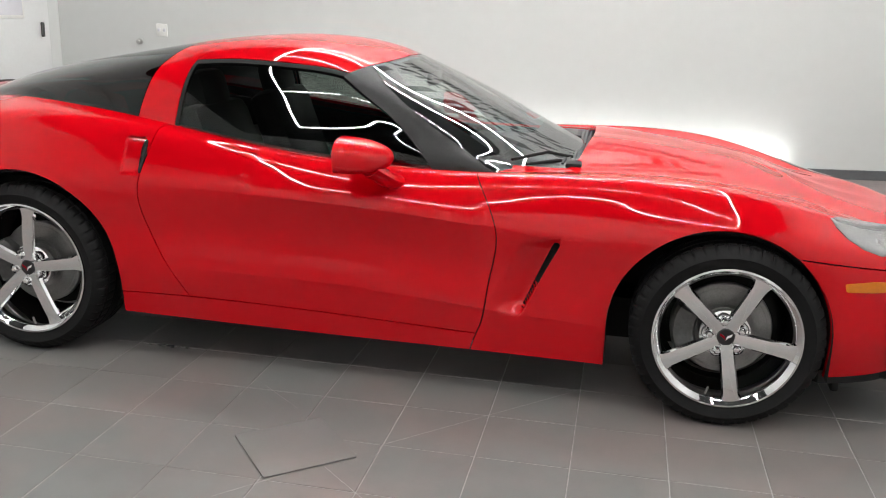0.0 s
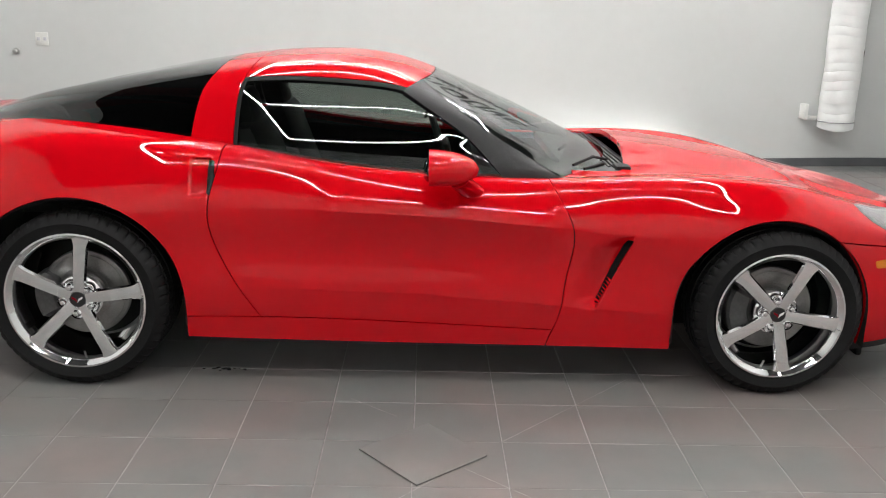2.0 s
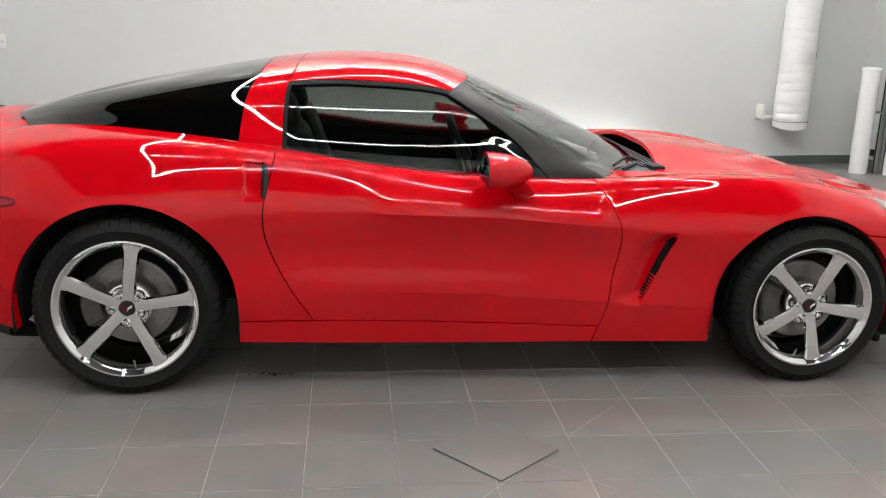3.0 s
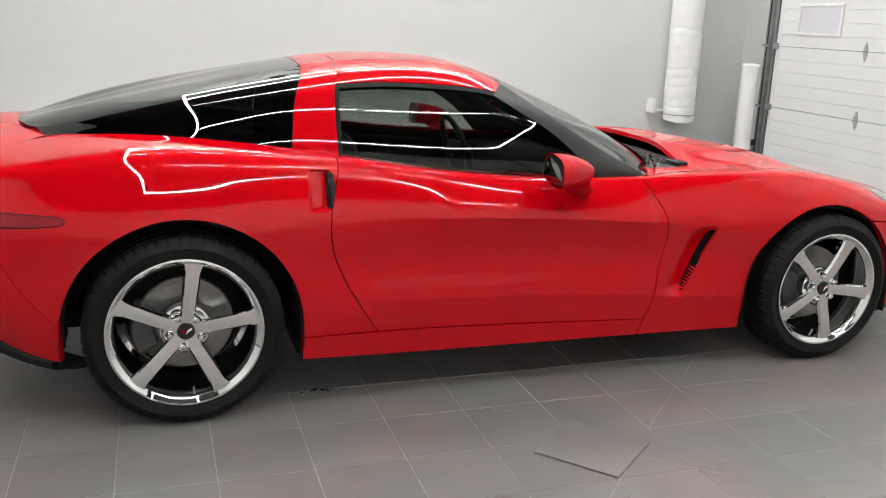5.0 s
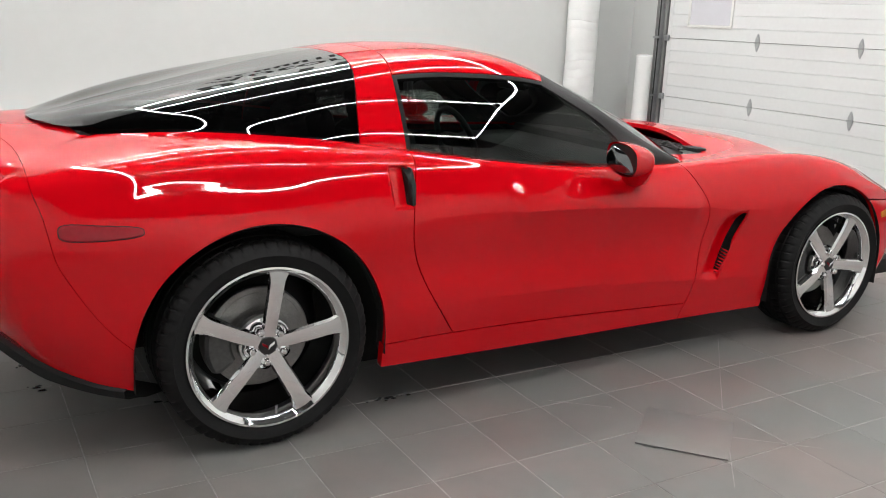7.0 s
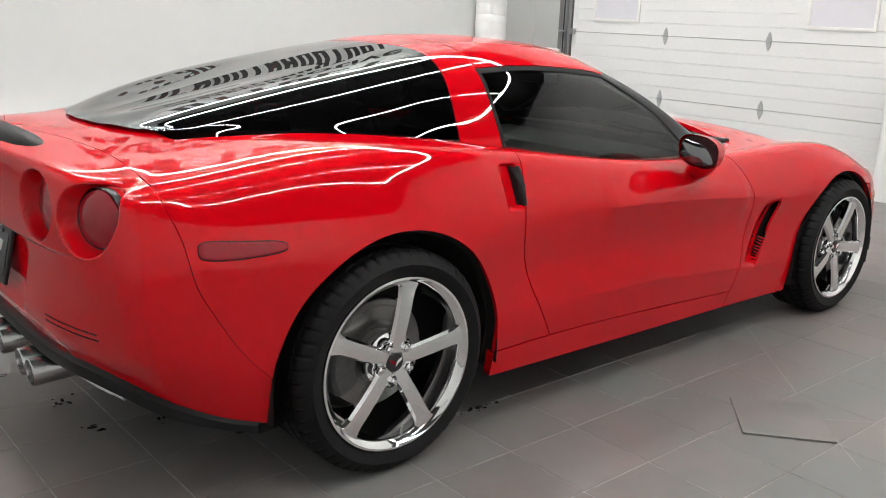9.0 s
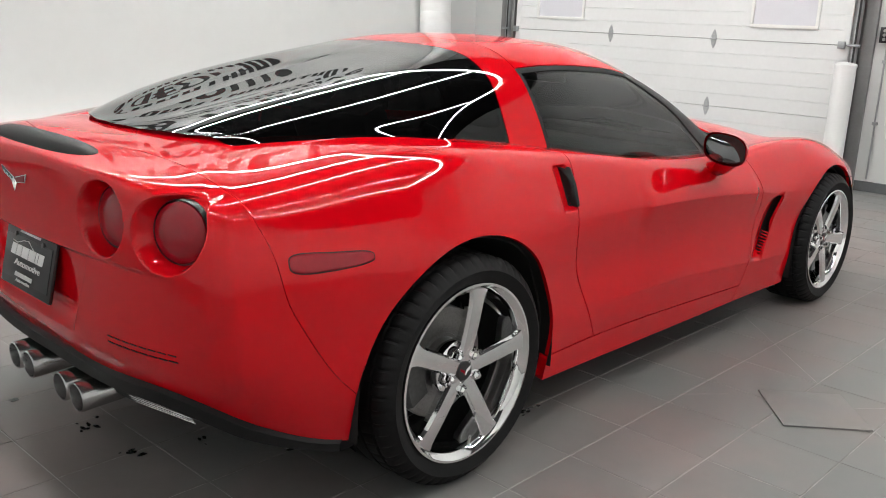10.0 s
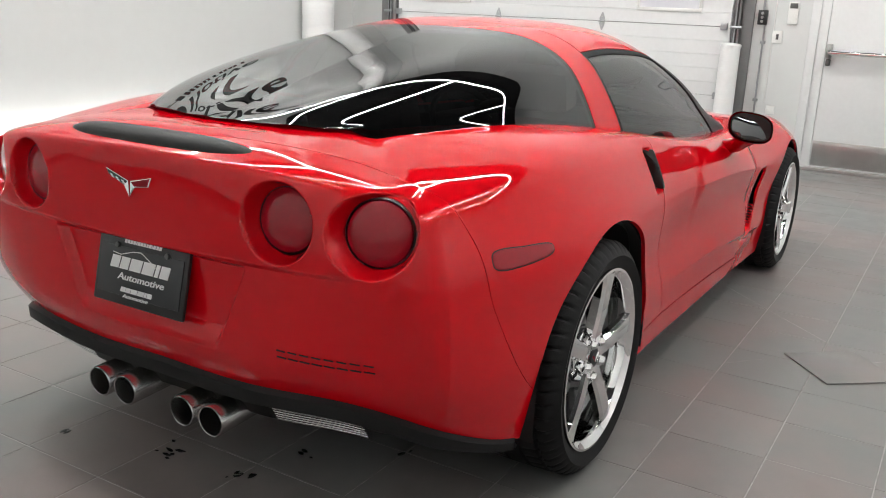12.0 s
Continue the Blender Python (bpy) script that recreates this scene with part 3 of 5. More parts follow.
crease_z = line([(-1.0, .722), (-.53, .712), (-.238, .706), (.078, .689), (.399, .668), (.506, .658), (.725, .630), (.9, .626), (1.2, .62)])
low_z = line([(-1.0, .40), (-.452, .394), (-.02, .385), (.42, .352), (.621, .338), (.822, .325), (1.2, .31)])
LAMPS = [(-.428, .818, .074), (-.645, .814, .074)]  # y, z, lens radius


FLARE = 0.0158


def body_shape(p):
    """Bowls round the tail lamps, the plate's pocket and the hollow behind the fender vent."""
    q = p.copy()
    rear = p[:, 0] < -1.95
    for y, z, r in LAMPS:
        for s in (1, -1):
            d = np.hypot(p[:, 1] - s * y, p[:, 2] - z)
            t = np.clip((r + 0.022 - d) / 0.021, 0, 1)
            q[:, 0] += np.where(rear, 0.05 * t * t * (3 - 2 * t), 0)
    half = 0.262 + 0.42 * (p[:, 2] - 0.52)
    ty = np.clip((half - np.abs(p[:, 1])) / 0.022, 0, 1)
    tz = np.clip((p[:, 2] - 0.475) / 0.06, 0, 1) * np.clip((0.703 - p[:, 2]) / 0.014, 0, 1)
    q[:, 0] += np.where(rear, 0.024 * ty * ty * (3 - 2 * ty) * tz, 0)
    # the edge under the lamps: the skin steps in below it and comes out again further down
    tz = np.clip((0.712 + 0.02 * np.abs(p[:, 1]) - p[:, 2]) / 0.016, 0, 1) * np.clip((p[:, 2] - 0.50) / 0.20, 0, 1)
    ty = np.clip((0.70 - np.abs(p[:, 1])) / 0.22, 0, 1)
    q[:, 0] += np.where(rear, 0.011 * ty * ty * (3 - 2 * ty) * tz * tz * (3 - 2 * tz), 0)
    side = p[:, 1] < -0.6
    # the crisp line along the door and fender, undercut below
    t = np.maximum(crease_z(p[:, 0]) - p[:, 2], 0)
    w = np.clip((p[:, 0] + .80) / .5, 0, 1) * np.clip((.93 - p[:, 0]) / .16, 0, 1)
    q[:, 1] += np.where(side, .20 * w * t * np.exp(-t / .045), 0)
    # the flare above it, which begins and ends short of the door's edges
    t = p[:, 2] - crease_z(p[:, 0])
    t = np.where(t > 0, t / .06, -t / .075)
    w = np.clip((p[:, 0] + .45) / .08, 0, 1)
    v = np.clip((.50 - p[:, 0]) / .06, 0, 1)
    w = w * w * (3 - 2 * w) * v * v * (3 - 2 * v)
    q[:, 1] -= np.where(side, FLARE * w * np.exp(-t), 0)
    # the softer lower line
    t = np.maximum(low_z(p[:, 0]) - p[:, 2], 0)
    w = np.clip((p[:, 0] + .75) / .5, 0, 1) * np.clip((.95 - p[:, 0]) / .2, 0, 1)
    q[:, 1] += np.where(side, .30 * w * t * np.exp(-t / .04), 0)
    # the pocket beside the door pull
    bx = np.clip((p[:, 0] + .908) / .008, 0, 1) * np.clip((-.832 - p[:, 0]) / .004, 0, 1)
    bz = np.clip((p[:, 2] - .752) / .008, 0, 1) * np.clip((.886 - p[:, 2]) / .008, 0, 1)
    depth = np.clip((p[:, 0] + .93) / .09, 0, 1)
    q[:, 1] += np.where(side, .030 * bx * bz * depth, 0)
    return q


KB = [0, .085, .20, .345, .50, .61, .72, .82, 1.06, 1.40]
BODY = Surface([SILL_EDGE, SILL_SEAM, LOW_CREASE, HOLLOW, SIDE_CREASE, SHOULDER, CREST, INNER, DECK, MIDDLE], KB, (True, True), body_shape, (3,), (3, 16))

# glasshouse: from the lower edge of the glass up to the middle of the roof, tail to cowl
G_BASE = [(-1.8, -0.408, 0.962), (-1.652, -0.541, 0.958), (-1.3, -0.663, 0.93), (-0.955, -0.684, 0.868), (-0.55, -0.743, 0.83), (-0.2, -0.751, 0.79), (0.1, -0.752, 0.77),
    (0.38, -0.739, 0.76), (0.58, -0.71, 0.74), (0.72, -0.68, 0.68)]
G_BELT = [(-1.82, -0.36, 0.981), (-1.66, -0.49, 0.986), (-1.3, -0.627, 0.973), (-0.95, -0.663, 0.934), (-0.55, -0.723, 0.905), (-0.2, -0.733, 0.86), (0.1, -0.729, 0.845),
    (0.36, -0.734, 0.83), (0.53, -0.72, 0.8), (0.72, -0.64, 0.72)]
G_MID = [(-1.855, -0.299, 0.984), (-1.67, -0.452, 1.008), (-1.3, -0.569, 1.045), (-0.94, -0.606, 1.045), (-0.55, -0.648, 1.04), (-0.2, -0.661, 1.01), (0.08, -0.68, 0.955),
    (0.33, -0.684, 0.895), (0.53, -0.65, 0.83), (0.74, -0.58, 0.74)]
G_RAIL = [(-1.885, -0.22, 0.987), (-1.68, -0.366, 1.035), (-1.3, -0.49, 1.094), (-0.92, -0.535, 1.13), (-0.55, -0.557, 1.148), (-0.2, -0.564, 1.137), (0.05, -0.602, 1.064),
    (0.31, -0.607, 0.95), (0.56, -0.53, 0.855), (0.77, -0.49, 0.755)]
G_EDGE = [(-1.905, -0.146, 0.985), (-1.69, -0.259, 1.051), (-1.3, -0.371, 1.13), (-0.91, -0.421, 1.181), (-0.55, -0.443, 1.214), (-0.17, -0.446, 1.198), (0.06, -0.45, 1.115),
    (0.34, -0.453, 0.992), (0.6, -0.42, 0.869), (0.82, -0.38, 0.765)]
G_QUARTER = [(-1.918, -0.07, 0.987), (-1.695, -0.13, 1.038), (-1.3, -0.2, 1.138), (-0.91, -0.23, 1.21), (-0.55, -0.24, 1.25), (-0.16, -0.24, 1.231), (0.08, -0.24, 1.144),
    (0.38, -0.24, 1.016), (0.66, -0.22, 0.879), (0.89, -0.2, 0.775)]
G_MIDDLE = [(-1.922, 0, 0.985), (-1.7, 0, 1.038), (-1.3, 0, 1.141), (-0.91, 0, 1.217), (-0.55, 0, 1.256), (-0.15, 0, 1.24), (0.09, 0, 1.151),
    (0.4, 0, 1.02), (0.69, 0, 0.882), (0.92, 0, 0.778)]


KG = [0, .075, .20, .34, .47, .68, .92]
ROOF = Surface([G_BASE, G_BELT, G_MID, G_RAIL, G_EDGE, G_QUARTER, G_MIDDLE], KG, (False, False), None, (), (0, 7), 1.5)

# ---- seams ----
X_AXLE_R, X_AXLE_F, R_ARCH_R, R_ARCH_F = -1.343, 1.31, 0.405, 0.372
door_rear_x = line([(.20, -.60), (.292, -.662), (.429, -.749), (.55, -.809), (.658, -.836), (.775, -.826), (.88, -.800), (.97, -.79)])
door_front_x = line([(.17, .45), (.206, .459), (.287, .488), (.447, .512), (.658, .528), (.734, .495), (.831, .437), (.9, .40)])
sill_z = line([(-1.0, .282), (-.671, .281), (-.236, .273), (.205, .256), (.52, .243), (1.0, .237)])
fascia_x = line([(.30, -1.69), (.38, -1.74), (.42, -1.78), (.50, -1.845), (.60, -1.905), (.654, -1.932), (.74, -1.952), (.80, -1.964), (.87, -1.984), (.95, -1.984), (1.05, -1.984)])
fascia_y = line([(0, -.141), (.256, -.077), (.473, -.021), (.574, -.007), (.68, 0), (.8, 0), (1.0, 0)])


def arch_rear(p):
    d = np.hypot(p[:, 0] - X_AXLE_R, p[:, 2] - 0.338)
    low = np.abs(p[:, 0] - X_AXLE_R)
    return np.where((np.abs(p[:, 0] - X_AXLE_R) < 0.7) & (p[:, 1] < -0.6), np.where(p[:, 2] < 0.338, low, d) - R_ARCH_R, 1.0)


def arch_front(p):
    d = np.hypot(p[:, 0] - X_AXLE_F, p[:, 2] - 0.33)
    low = np.abs(p[:, 0] - X_AXLE_F)
    return np.where((np.abs(p[:, 0] - X_AXLE_F) < 0.7) & (p[:, 1] < -0.6), np.where(p[:, 2] < 0.33, low, d) - R_ARCH_F, 1.0)


f_door_r = lambda p: p[:, 0] - door_rear_x(p[:, 2])
f_door_f = lambda p: door_front_x(p[:, 2]) - p[:, 0]
f_sill = lambda p: p[:, 2] - sill_z(p[:, 0])
f_fascia = lambda p: p[:, 0] - fascia_x(p[:, 2]) - fascia_y(np.abs(p[:, 1]))
f_nose = lambda p: np.maximum(p[:, 2] - .609 + .12 * (p[:, 0] - 1.66), 1.5 - p[:, 0])
neg = lambda g: (lambda p: -g(p))


opening_y = line([(-1.85, -.18), (-1.78, -.28), (-1.70, -.38), (-1.62, -.46), (-1.5, -.53), (-1.3, -.585), (-.95, -.62), (-.75, -.66), (-.5, -.685), (.1, -.69), (.8, -.69)])


def cabin(p):
    """Positive outside the opening that the glasshouse covers."""
    inside = np.minimum(np.minimum(p[:, 0] + 1.78, 0.74 - p[:, 0]), p[:, 1] - opening_y(p[:, 0]))
    return -inside


def hood_rear(p):
    """The hood ends at the cowl; outboard of it the fender goes on."""
    a, b = p[:, 0] - 0.755 - 0.06 * (1 - (p[:, 1] / 0.6) ** 2), -(p[:, 1] + 0.60) * 1.2
    return 0.5 * (a + b + np.sqrt((a - b) ** 2 + 0.0016)) - 0.01


# the fender vent: a slanted slot with a hollowed facet ahead of it
VT, VB = Vector((.741, 0, .603)), Vector((.638, 0, .366))


def slot_x(z):
    return VB.x + (VT.x - VB.x) * (z - VB.z) / (VT.z - VB.z)


def slot(p):
    """Positive inside the dark slot itself."""
    x, z = p[:, 0], p[:, 2]
    f = .30 + .70 * np.clip((z - .352) / .26, 0, 1)  # wide at the top, narrow at the foot
    return np.minimum.reduce([x - slot_x(z) + .006 * f, slot_x(z) + .015 * f - x, .612 - z, z - .352])


def facet_shape(p):
    q = body_shape(p)
    x, z = p[:, 0], p[:, 2]
    s = np.clip((x - slot_x(z) + .135) / .135, 0, 1)
    s = s * np.clip((slot_x(z) + .011 - x) / .008, 0, 1)
    e = np.clip(np.minimum(0.640 - z, z - 0.325) / 0.06, 0, 1)
    e = e * e * (3 - 2 * e)
    q[:, 1] += 0.034 * s * s * (3 - 2 * s) * e
    return q


FACET = Surface([SILL_EDGE, SILL_SEAM, LOW_CREASE, HOLLOW, SIDE_CREASE, SHOULDER, CREST, INNER, DECK, MIDDLE], KB, (True, True), facet_shape, (3,), (3, 16))

CAR = thing("sports_car", "glossy red two-door coupe with chrome five-spoke wheels parked on the tiles", "car")
G = 0.0022
ktop = KB[7]


def u_of(x):
    """Side stations by their x."""
    us = np.linspace(BODY.umin, BODY.umax, 400)
    xs = BODY.raw(us, np.full(400, .5))[:, 0]
    return float(np.interp(x, xs, us))


both("quarter_panel", panel(BODY, [lambda p: f_fascia(p) + .0013, neg(f_door_r), arch_rear, f_sill, cabin], (BODY.umin, u_of(-.5)), (0, 1.4), step=.009, gap=G), RED, CAR)
both("door", panel(BODY, [f_door_r, f_door_f, f_sill, cabin], (u_of(-.95), u_of(.65)), (0, 1.0), step=.009, gap=G), RED, CAR)
both("front_fender", panel(FACET, [neg(f_door_f), f_nose, arch_front, neg(slot), hood_rear], (u_of(.3), BODY.umax), (0, .86), step=.0055, gap=G), RED, CAR)
both("hood", panel(BODY, [hood_rear, lambda p: p[:, 0] - 0.55], (u_of(.4), BODY.umax), (.86, 1.4), gap=0.0, flange=.02), RED, CAR)
both("sill_panel", panel(BODY, [neg(f_sill), arch_rear, neg(lambda p: p[:, 0] - door_front_x(p[:, 2]))], (u_of(-1.3), u_of(.75)), (0, .25), gap=G, flange=.03), RED, CAR)
both("front_bumper", panel(BODY, [neg(f_nose), arch_front], (u_of(1.5), BODY.umax), (0, .86), step=.022, gap=G), RED, CAR)
both("rear_bumper", panel(BODY, [lambda p: .0013 - f_fascia(p), arch_rear, cabin], (BODY.umin, u_of(-1.5)), (0, 1.4), step=.006, gap=G, flange=.03), RED, CAR)

# black sheets added behind the panel gaps and vent slot to darken them, and wheel wells
both("gap_backing", panel(BODY, [arch_rear, arch_front, cabin, hood_rear, lambda p: 1.58 - p[:, 0], lambda p: p[:, 0] + 1.86], None, (0.02, .80), step=.04, inset=.05, flange=0), VOID, CAR)
both("slot_backing", panel(BODY, [lambda p: slot(p) + .05], (u_of(.5), u_of(1.05)), (0, .7), step=.02, inset=.040, flange=0), VOID, CAR)
for xc, zc, R in ((X_AXLE_R, .338, R_ARCH_R), (X_AXLE_F, .33, R_ARCH_F)):
    for s in (-1, 1):
        bm = bmesh.new()
        rows = []
        for i in range(33):
            a = math.pi * i / 32
            c, d = math.cos(a), math.sin(a)
            z = zc + R * d
            ring = [bm.verts.new((xc + (R + .004) * c, s * y, z + .004)) for y in (.885, .80, .55)] + [bm.verts.new((xc + .0 * c, s * .55, zc))]
            rows.append(ring)
        for a_, b_ in zip(rows, rows[1:]):
            for j in range(3):
                bm.faces.new((a_[j], b_[j], b_[j + 1], a_[j + 1])) if j < 2 else bm.faces.new((a_[2], b_[2], b_[3]))
        for e in (rows[0], rows[-1]):
            lo = [bm.verts.new((v.co.x, v.co.y, .25 if xc < 0 else .20)) for v in e[:3]]
            for j in range(2):
                bm.faces.new((e[j], e[j + 1], lo[j + 1], lo[j]))
        bmesh.ops.recalc_face_normals(bm, faces=bm.faces)
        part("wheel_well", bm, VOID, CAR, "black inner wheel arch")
# added boxes for the unseen underbody; floor_pan hangs low to deepen the floor's shade
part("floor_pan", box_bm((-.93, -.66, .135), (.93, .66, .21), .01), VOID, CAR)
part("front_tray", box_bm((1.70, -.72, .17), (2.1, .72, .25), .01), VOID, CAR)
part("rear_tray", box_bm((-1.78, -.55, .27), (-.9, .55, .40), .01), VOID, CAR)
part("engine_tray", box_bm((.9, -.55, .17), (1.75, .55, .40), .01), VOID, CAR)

bm = bmesh.new()
prev = None
for i in range(41):
    u = u_of(1.69) + (BODY.umax - u_of(1.69)) * i / 40
    e = BODY.raw(np.array([u]), np.array([0.0]))[0]
    ring = [bm.verts.new((e[0] - dx, e[1] * f, z)) for dx, f, z in ((.018, .985, e[2] + .02), (.016, .985, .172), (.030, .965, .172), (.032, .965, e[2] + .02))]
    if prev:
        for k in range(4):
            bm.faces.new((prev[k], prev[(k + 1) % 4], ring[(k + 1) % 4], ring[k]))
    else:
        bm.faces.new(ring)
    prev = ring
bmesh.ops.mirror(bm, geom=list(bm.verts) + list(bm.edges) + list(bm.faces), axis="Y", merge_dist=.001)
bmesh.ops.recalc_face_normals(bm, faces=bm.faces)
part("air_dam", bm, VALANCE, CAR, "black rubber air dam under the nose")
for s in (-1, 1):
    part("wheel_deflector", box_bm((1.735, s * .70 - .045, .115), (1.762, s * .70 + .045, .25), .008), VALANCE, CAR, "black rubber flap ahead of the wheel")

# ---- glasshouse panels ----
hatch_front = line([(0, -.845), (.2, -.85), (.4, -.868), (.5, -.893), (.6, -.925), (.70, -.945), (.8, -.95)])
halo_front = line([(0, -.70), (.2, -.71), (.4, -.728), (.5, -.748), (.58, -.765), (.70, -.772), (.8, -.772)])
roof_front = line([(0, .005), (.2, -.002), (.35, -.025), (.45, -.06), (.52, -.095), (.58, -.135), (.65, -.17), (.8, -.25)])
win_top = line([(-.85, 1.141), (-.757, 1.148), (-.579, 1.158), (-.356, 1.152), (-.149, 1.132), (0, 1.095)])
a_low = line([(-.3, 1.215), (-.15, 1.141), (-.02, 1.062), (.094, .990), (.19, .905), (.281, .805), (.4, .68)])
a_high = line([(-.3, 1.36), (-.056, 1.168), (.092, 1.060), (.324, .915), (.50, .815), (.7, .69)])
ay = lambda p: np.abs(p[:, 1])
f_hatch = lambda p: hatch_front(ay(p)) - p[:, 0]
f_halo_r = lambda p: p[:, 0] - hatch_front(ay(p))
f_halo_f = lambda p: halo_front(ay(p)) - p[:, 0]
f_roof_r = lambda p: p[:, 0] - halo_front(ay(p))
f_roof_f = lambda p: roof_front(ay(p)) - p[:, 0]
f_above_win = lambda p: np.maximum(p[:, 2] - win_top(p[:, 0]) - .014, .45 - ay(p))
f_win = lambda p: np.minimum.reduce([win_top(p[:, 0]) - p[:, 2], a_low(p[:, 0]) - p[:, 2], p[:, 0] - halo_front(ay(p)) - .015])
f_shield = lambda p: np.minimum(p[:, 2] - a_high(p[:, 0]), p[:, 0] - roof_front(ay(p)))
f_pillar = lambda p: np.minimum.reduce([a_high(p[:, 0]) - p[:, 2], p[:, 2] - a_low(p[:, 0]), p[:, 0] - roof_front(ay(p))])
f_seal = lambda p: np.minimum.reduce([win_top(p[:, 0]) + .014 - p[:, 2], p[:, 2] - win_top(p[:, 0]), p[:, 0] - halo_front(ay(p)), np.where(ay(p) > .45, 1.0, -1.0), .05 - p[:, 0], np.maximum(a_low(p[:, 0]) + .02 - p[:, 2], roof_front(ay(p)) - p[:, 0])])
f_seal_b = lambda p: np.minimum.reduce([halo_front(ay(p)) + .015 - p[:, 0], p[:, 0] - halo_front(ay(p)), win_top(p[:, 0]) - p[:, 2]])
both("hatch_glass", panel(ROOF, [f_hatch], None, None, gap=.002, flange=.004), GLASS_REAR, CAR, "dark tinted wraparound hatch glass")
both("rear_pillar", panel(ROOF, [f_halo_r, f_halo_f], None, None, step=.012, gap=.002, flange=.01), RED, CAR)
both("roof_panel", panel(ROOF, [f_roof_r, f_roof_f, f_above_win], None, None, step=.012, gap=.002, flange=.012), RED, CAR)
both("side_window", panel(ROOF, [f_win], None, None, step=.014, inset=.004, flange=0), GLASS_SIDE, CAR, "tinted side window")
both("windscreen", panel(ROOF, [f_shield], None, None, step=.02, gap=.002, flange=0), GLASS_WIND, CAR, "windscreen reflecting the room")
both("front_pillar", panel(ROOF, [f_pillar], None, None, step=.010, flange=.02), PILLAR, CAR, "matt black windscreen pillar")
both("window_seal", panel(ROOF, [f_seal], None, None, step=.008, inset=.001, flange=.015), VOID, CAR)
both("rear_window_seal", panel(ROOF, [f_seal_b], None, None, step=.008, inset=.001, flange=.015), VOID, CAR)

f_frit = lambda p: np.minimum(f_shield(p), np.maximum(a_high(p[:, 0]) + .045 - p[:, 2], p[:, 0] - .60 + .10 * (ay(p) / .6) ** 2))
both("windscreen_border", panel(ROOF, [f_frit], None, None, step=.012, inset=.004, flange=0), BLACK_PLASTIC, CAR, "black printed border of the windscreen")
both("headliner", panel(ROOF, [f_roof_r, f_roof_f, f_above_win], None, None, step=.03, inset=.022, flange=0), LEATHER, CAR, "dark roof lining")
both("pillar_lining", panel(ROOF, [f_halo_r, f_halo_f], None, None, step=.03, inset=.018, flange=0), LEATHER, CAR)
both("front_pillar_lining", panel(ROOF, [f_pillar], None, None, step=.03, inset=.024, flange=0), LEATHER, CAR)

# ---- wheels ----
def tyre_mesh(R, rim, w, blocks):
    """Sidewalls and a tread with four ring grooves and cross cuts on the shoulders."""
    h = w / 2
    prof = [(rim - .012, -h + .028), (rim + .004, -h + .014), (rim + .016, -h + .006), ((R + rim) / 2, -h - .002), (R - .034, -h + .004), (R - .020, -h + .012), (R - .009, -h + .024)]
    tread_y = [-h + .034]
    grooves = [-.30 * w, -.11 * w, .11 * w, .30 * w]
    for g in grooves:
        tread_y += [g - .0065, g - .005, g + .005, g + .0065]
    tread_y += [h - .034]
    rows = [(r, y, 0) for r, y in prof]
    for y in tread_y:
        deep = any(abs(y - g) < .0055 for g in grooves)
        rows.append((R - .001 - (.008 if deep else 0) - .003 * (abs(y) / h) ** 2, y, 0 if deep else 1))
    rows += [(r, -y, 0) for r, y in reversed(prof)]
    n = blocks * 6
    bm = bmesh.new()
    rings = []
    for r, y, t in rows:
        ring = []
        for i in range(n):
            a = 2 * math.pi * (i + (y * 18 if t else y * 18)) / n
            rr = r
            if (i % 6) == 0 and (abs(y) > .16 * w) and r > R - .022:
                rr = r - .006
            ring.append(bm.verts.new((rr * math.cos(a), y, rr * math.sin(a))))
        rings.append(ring)
    for a, b in zip(rings, rings[1:]):
        for i in range(n):
            bm.faces.new((a[i], a[(i + 1) % n], b[(i + 1) % n], b[i]))
    bmesh.ops.recalc_face_normals(bm, faces=bm.faces)
    return bm


def spoke_mesh(r0, r1, face0, face1, w0, w1, depth):
    """One spoke along +x: a flat face with chamfered flanks, flaring into the rim."""
    bm = bmesh.new()
    rows = []
    N = 14
    for i in range(N + 1):
        t = i / N
        r = r0 + (r1 - r0) * t
        flare = .012 * max(0, (t - .8) / .2) ** 2 + .004 * max(0, (.18 - t) / .18) ** 2
        w = w0 + (w1 - w0) * t + flare
        f = face0 + (face1 - face0) * t - .004 * math.sin(math.pi * t)
        d = depth * (1 - .25 * t)
        rows.append([bm.verts.new(c) for c in ((r, f + d, -w * .55), (r, f + .010, -w - .004), (r, f, -w + .002), (r, f - .0015, 0), (r, f, w - .002), (r, f + .010, w + .004), (r, f + d, w * .55))])
    for a, b in zip(rows, rows[1:]):
        for j in range(6):
            bm.faces.new((a[j], b[j], b[j + 1], a[j + 1]))
        bm.faces.new((a[6], b[6], b[0], a[0]))
    bm.faces.new(rows[0])
    bm.faces.new(rows[-1])
    bmesh.ops.recalc_face_normals(bm, faces=bm.faces)
    return bm


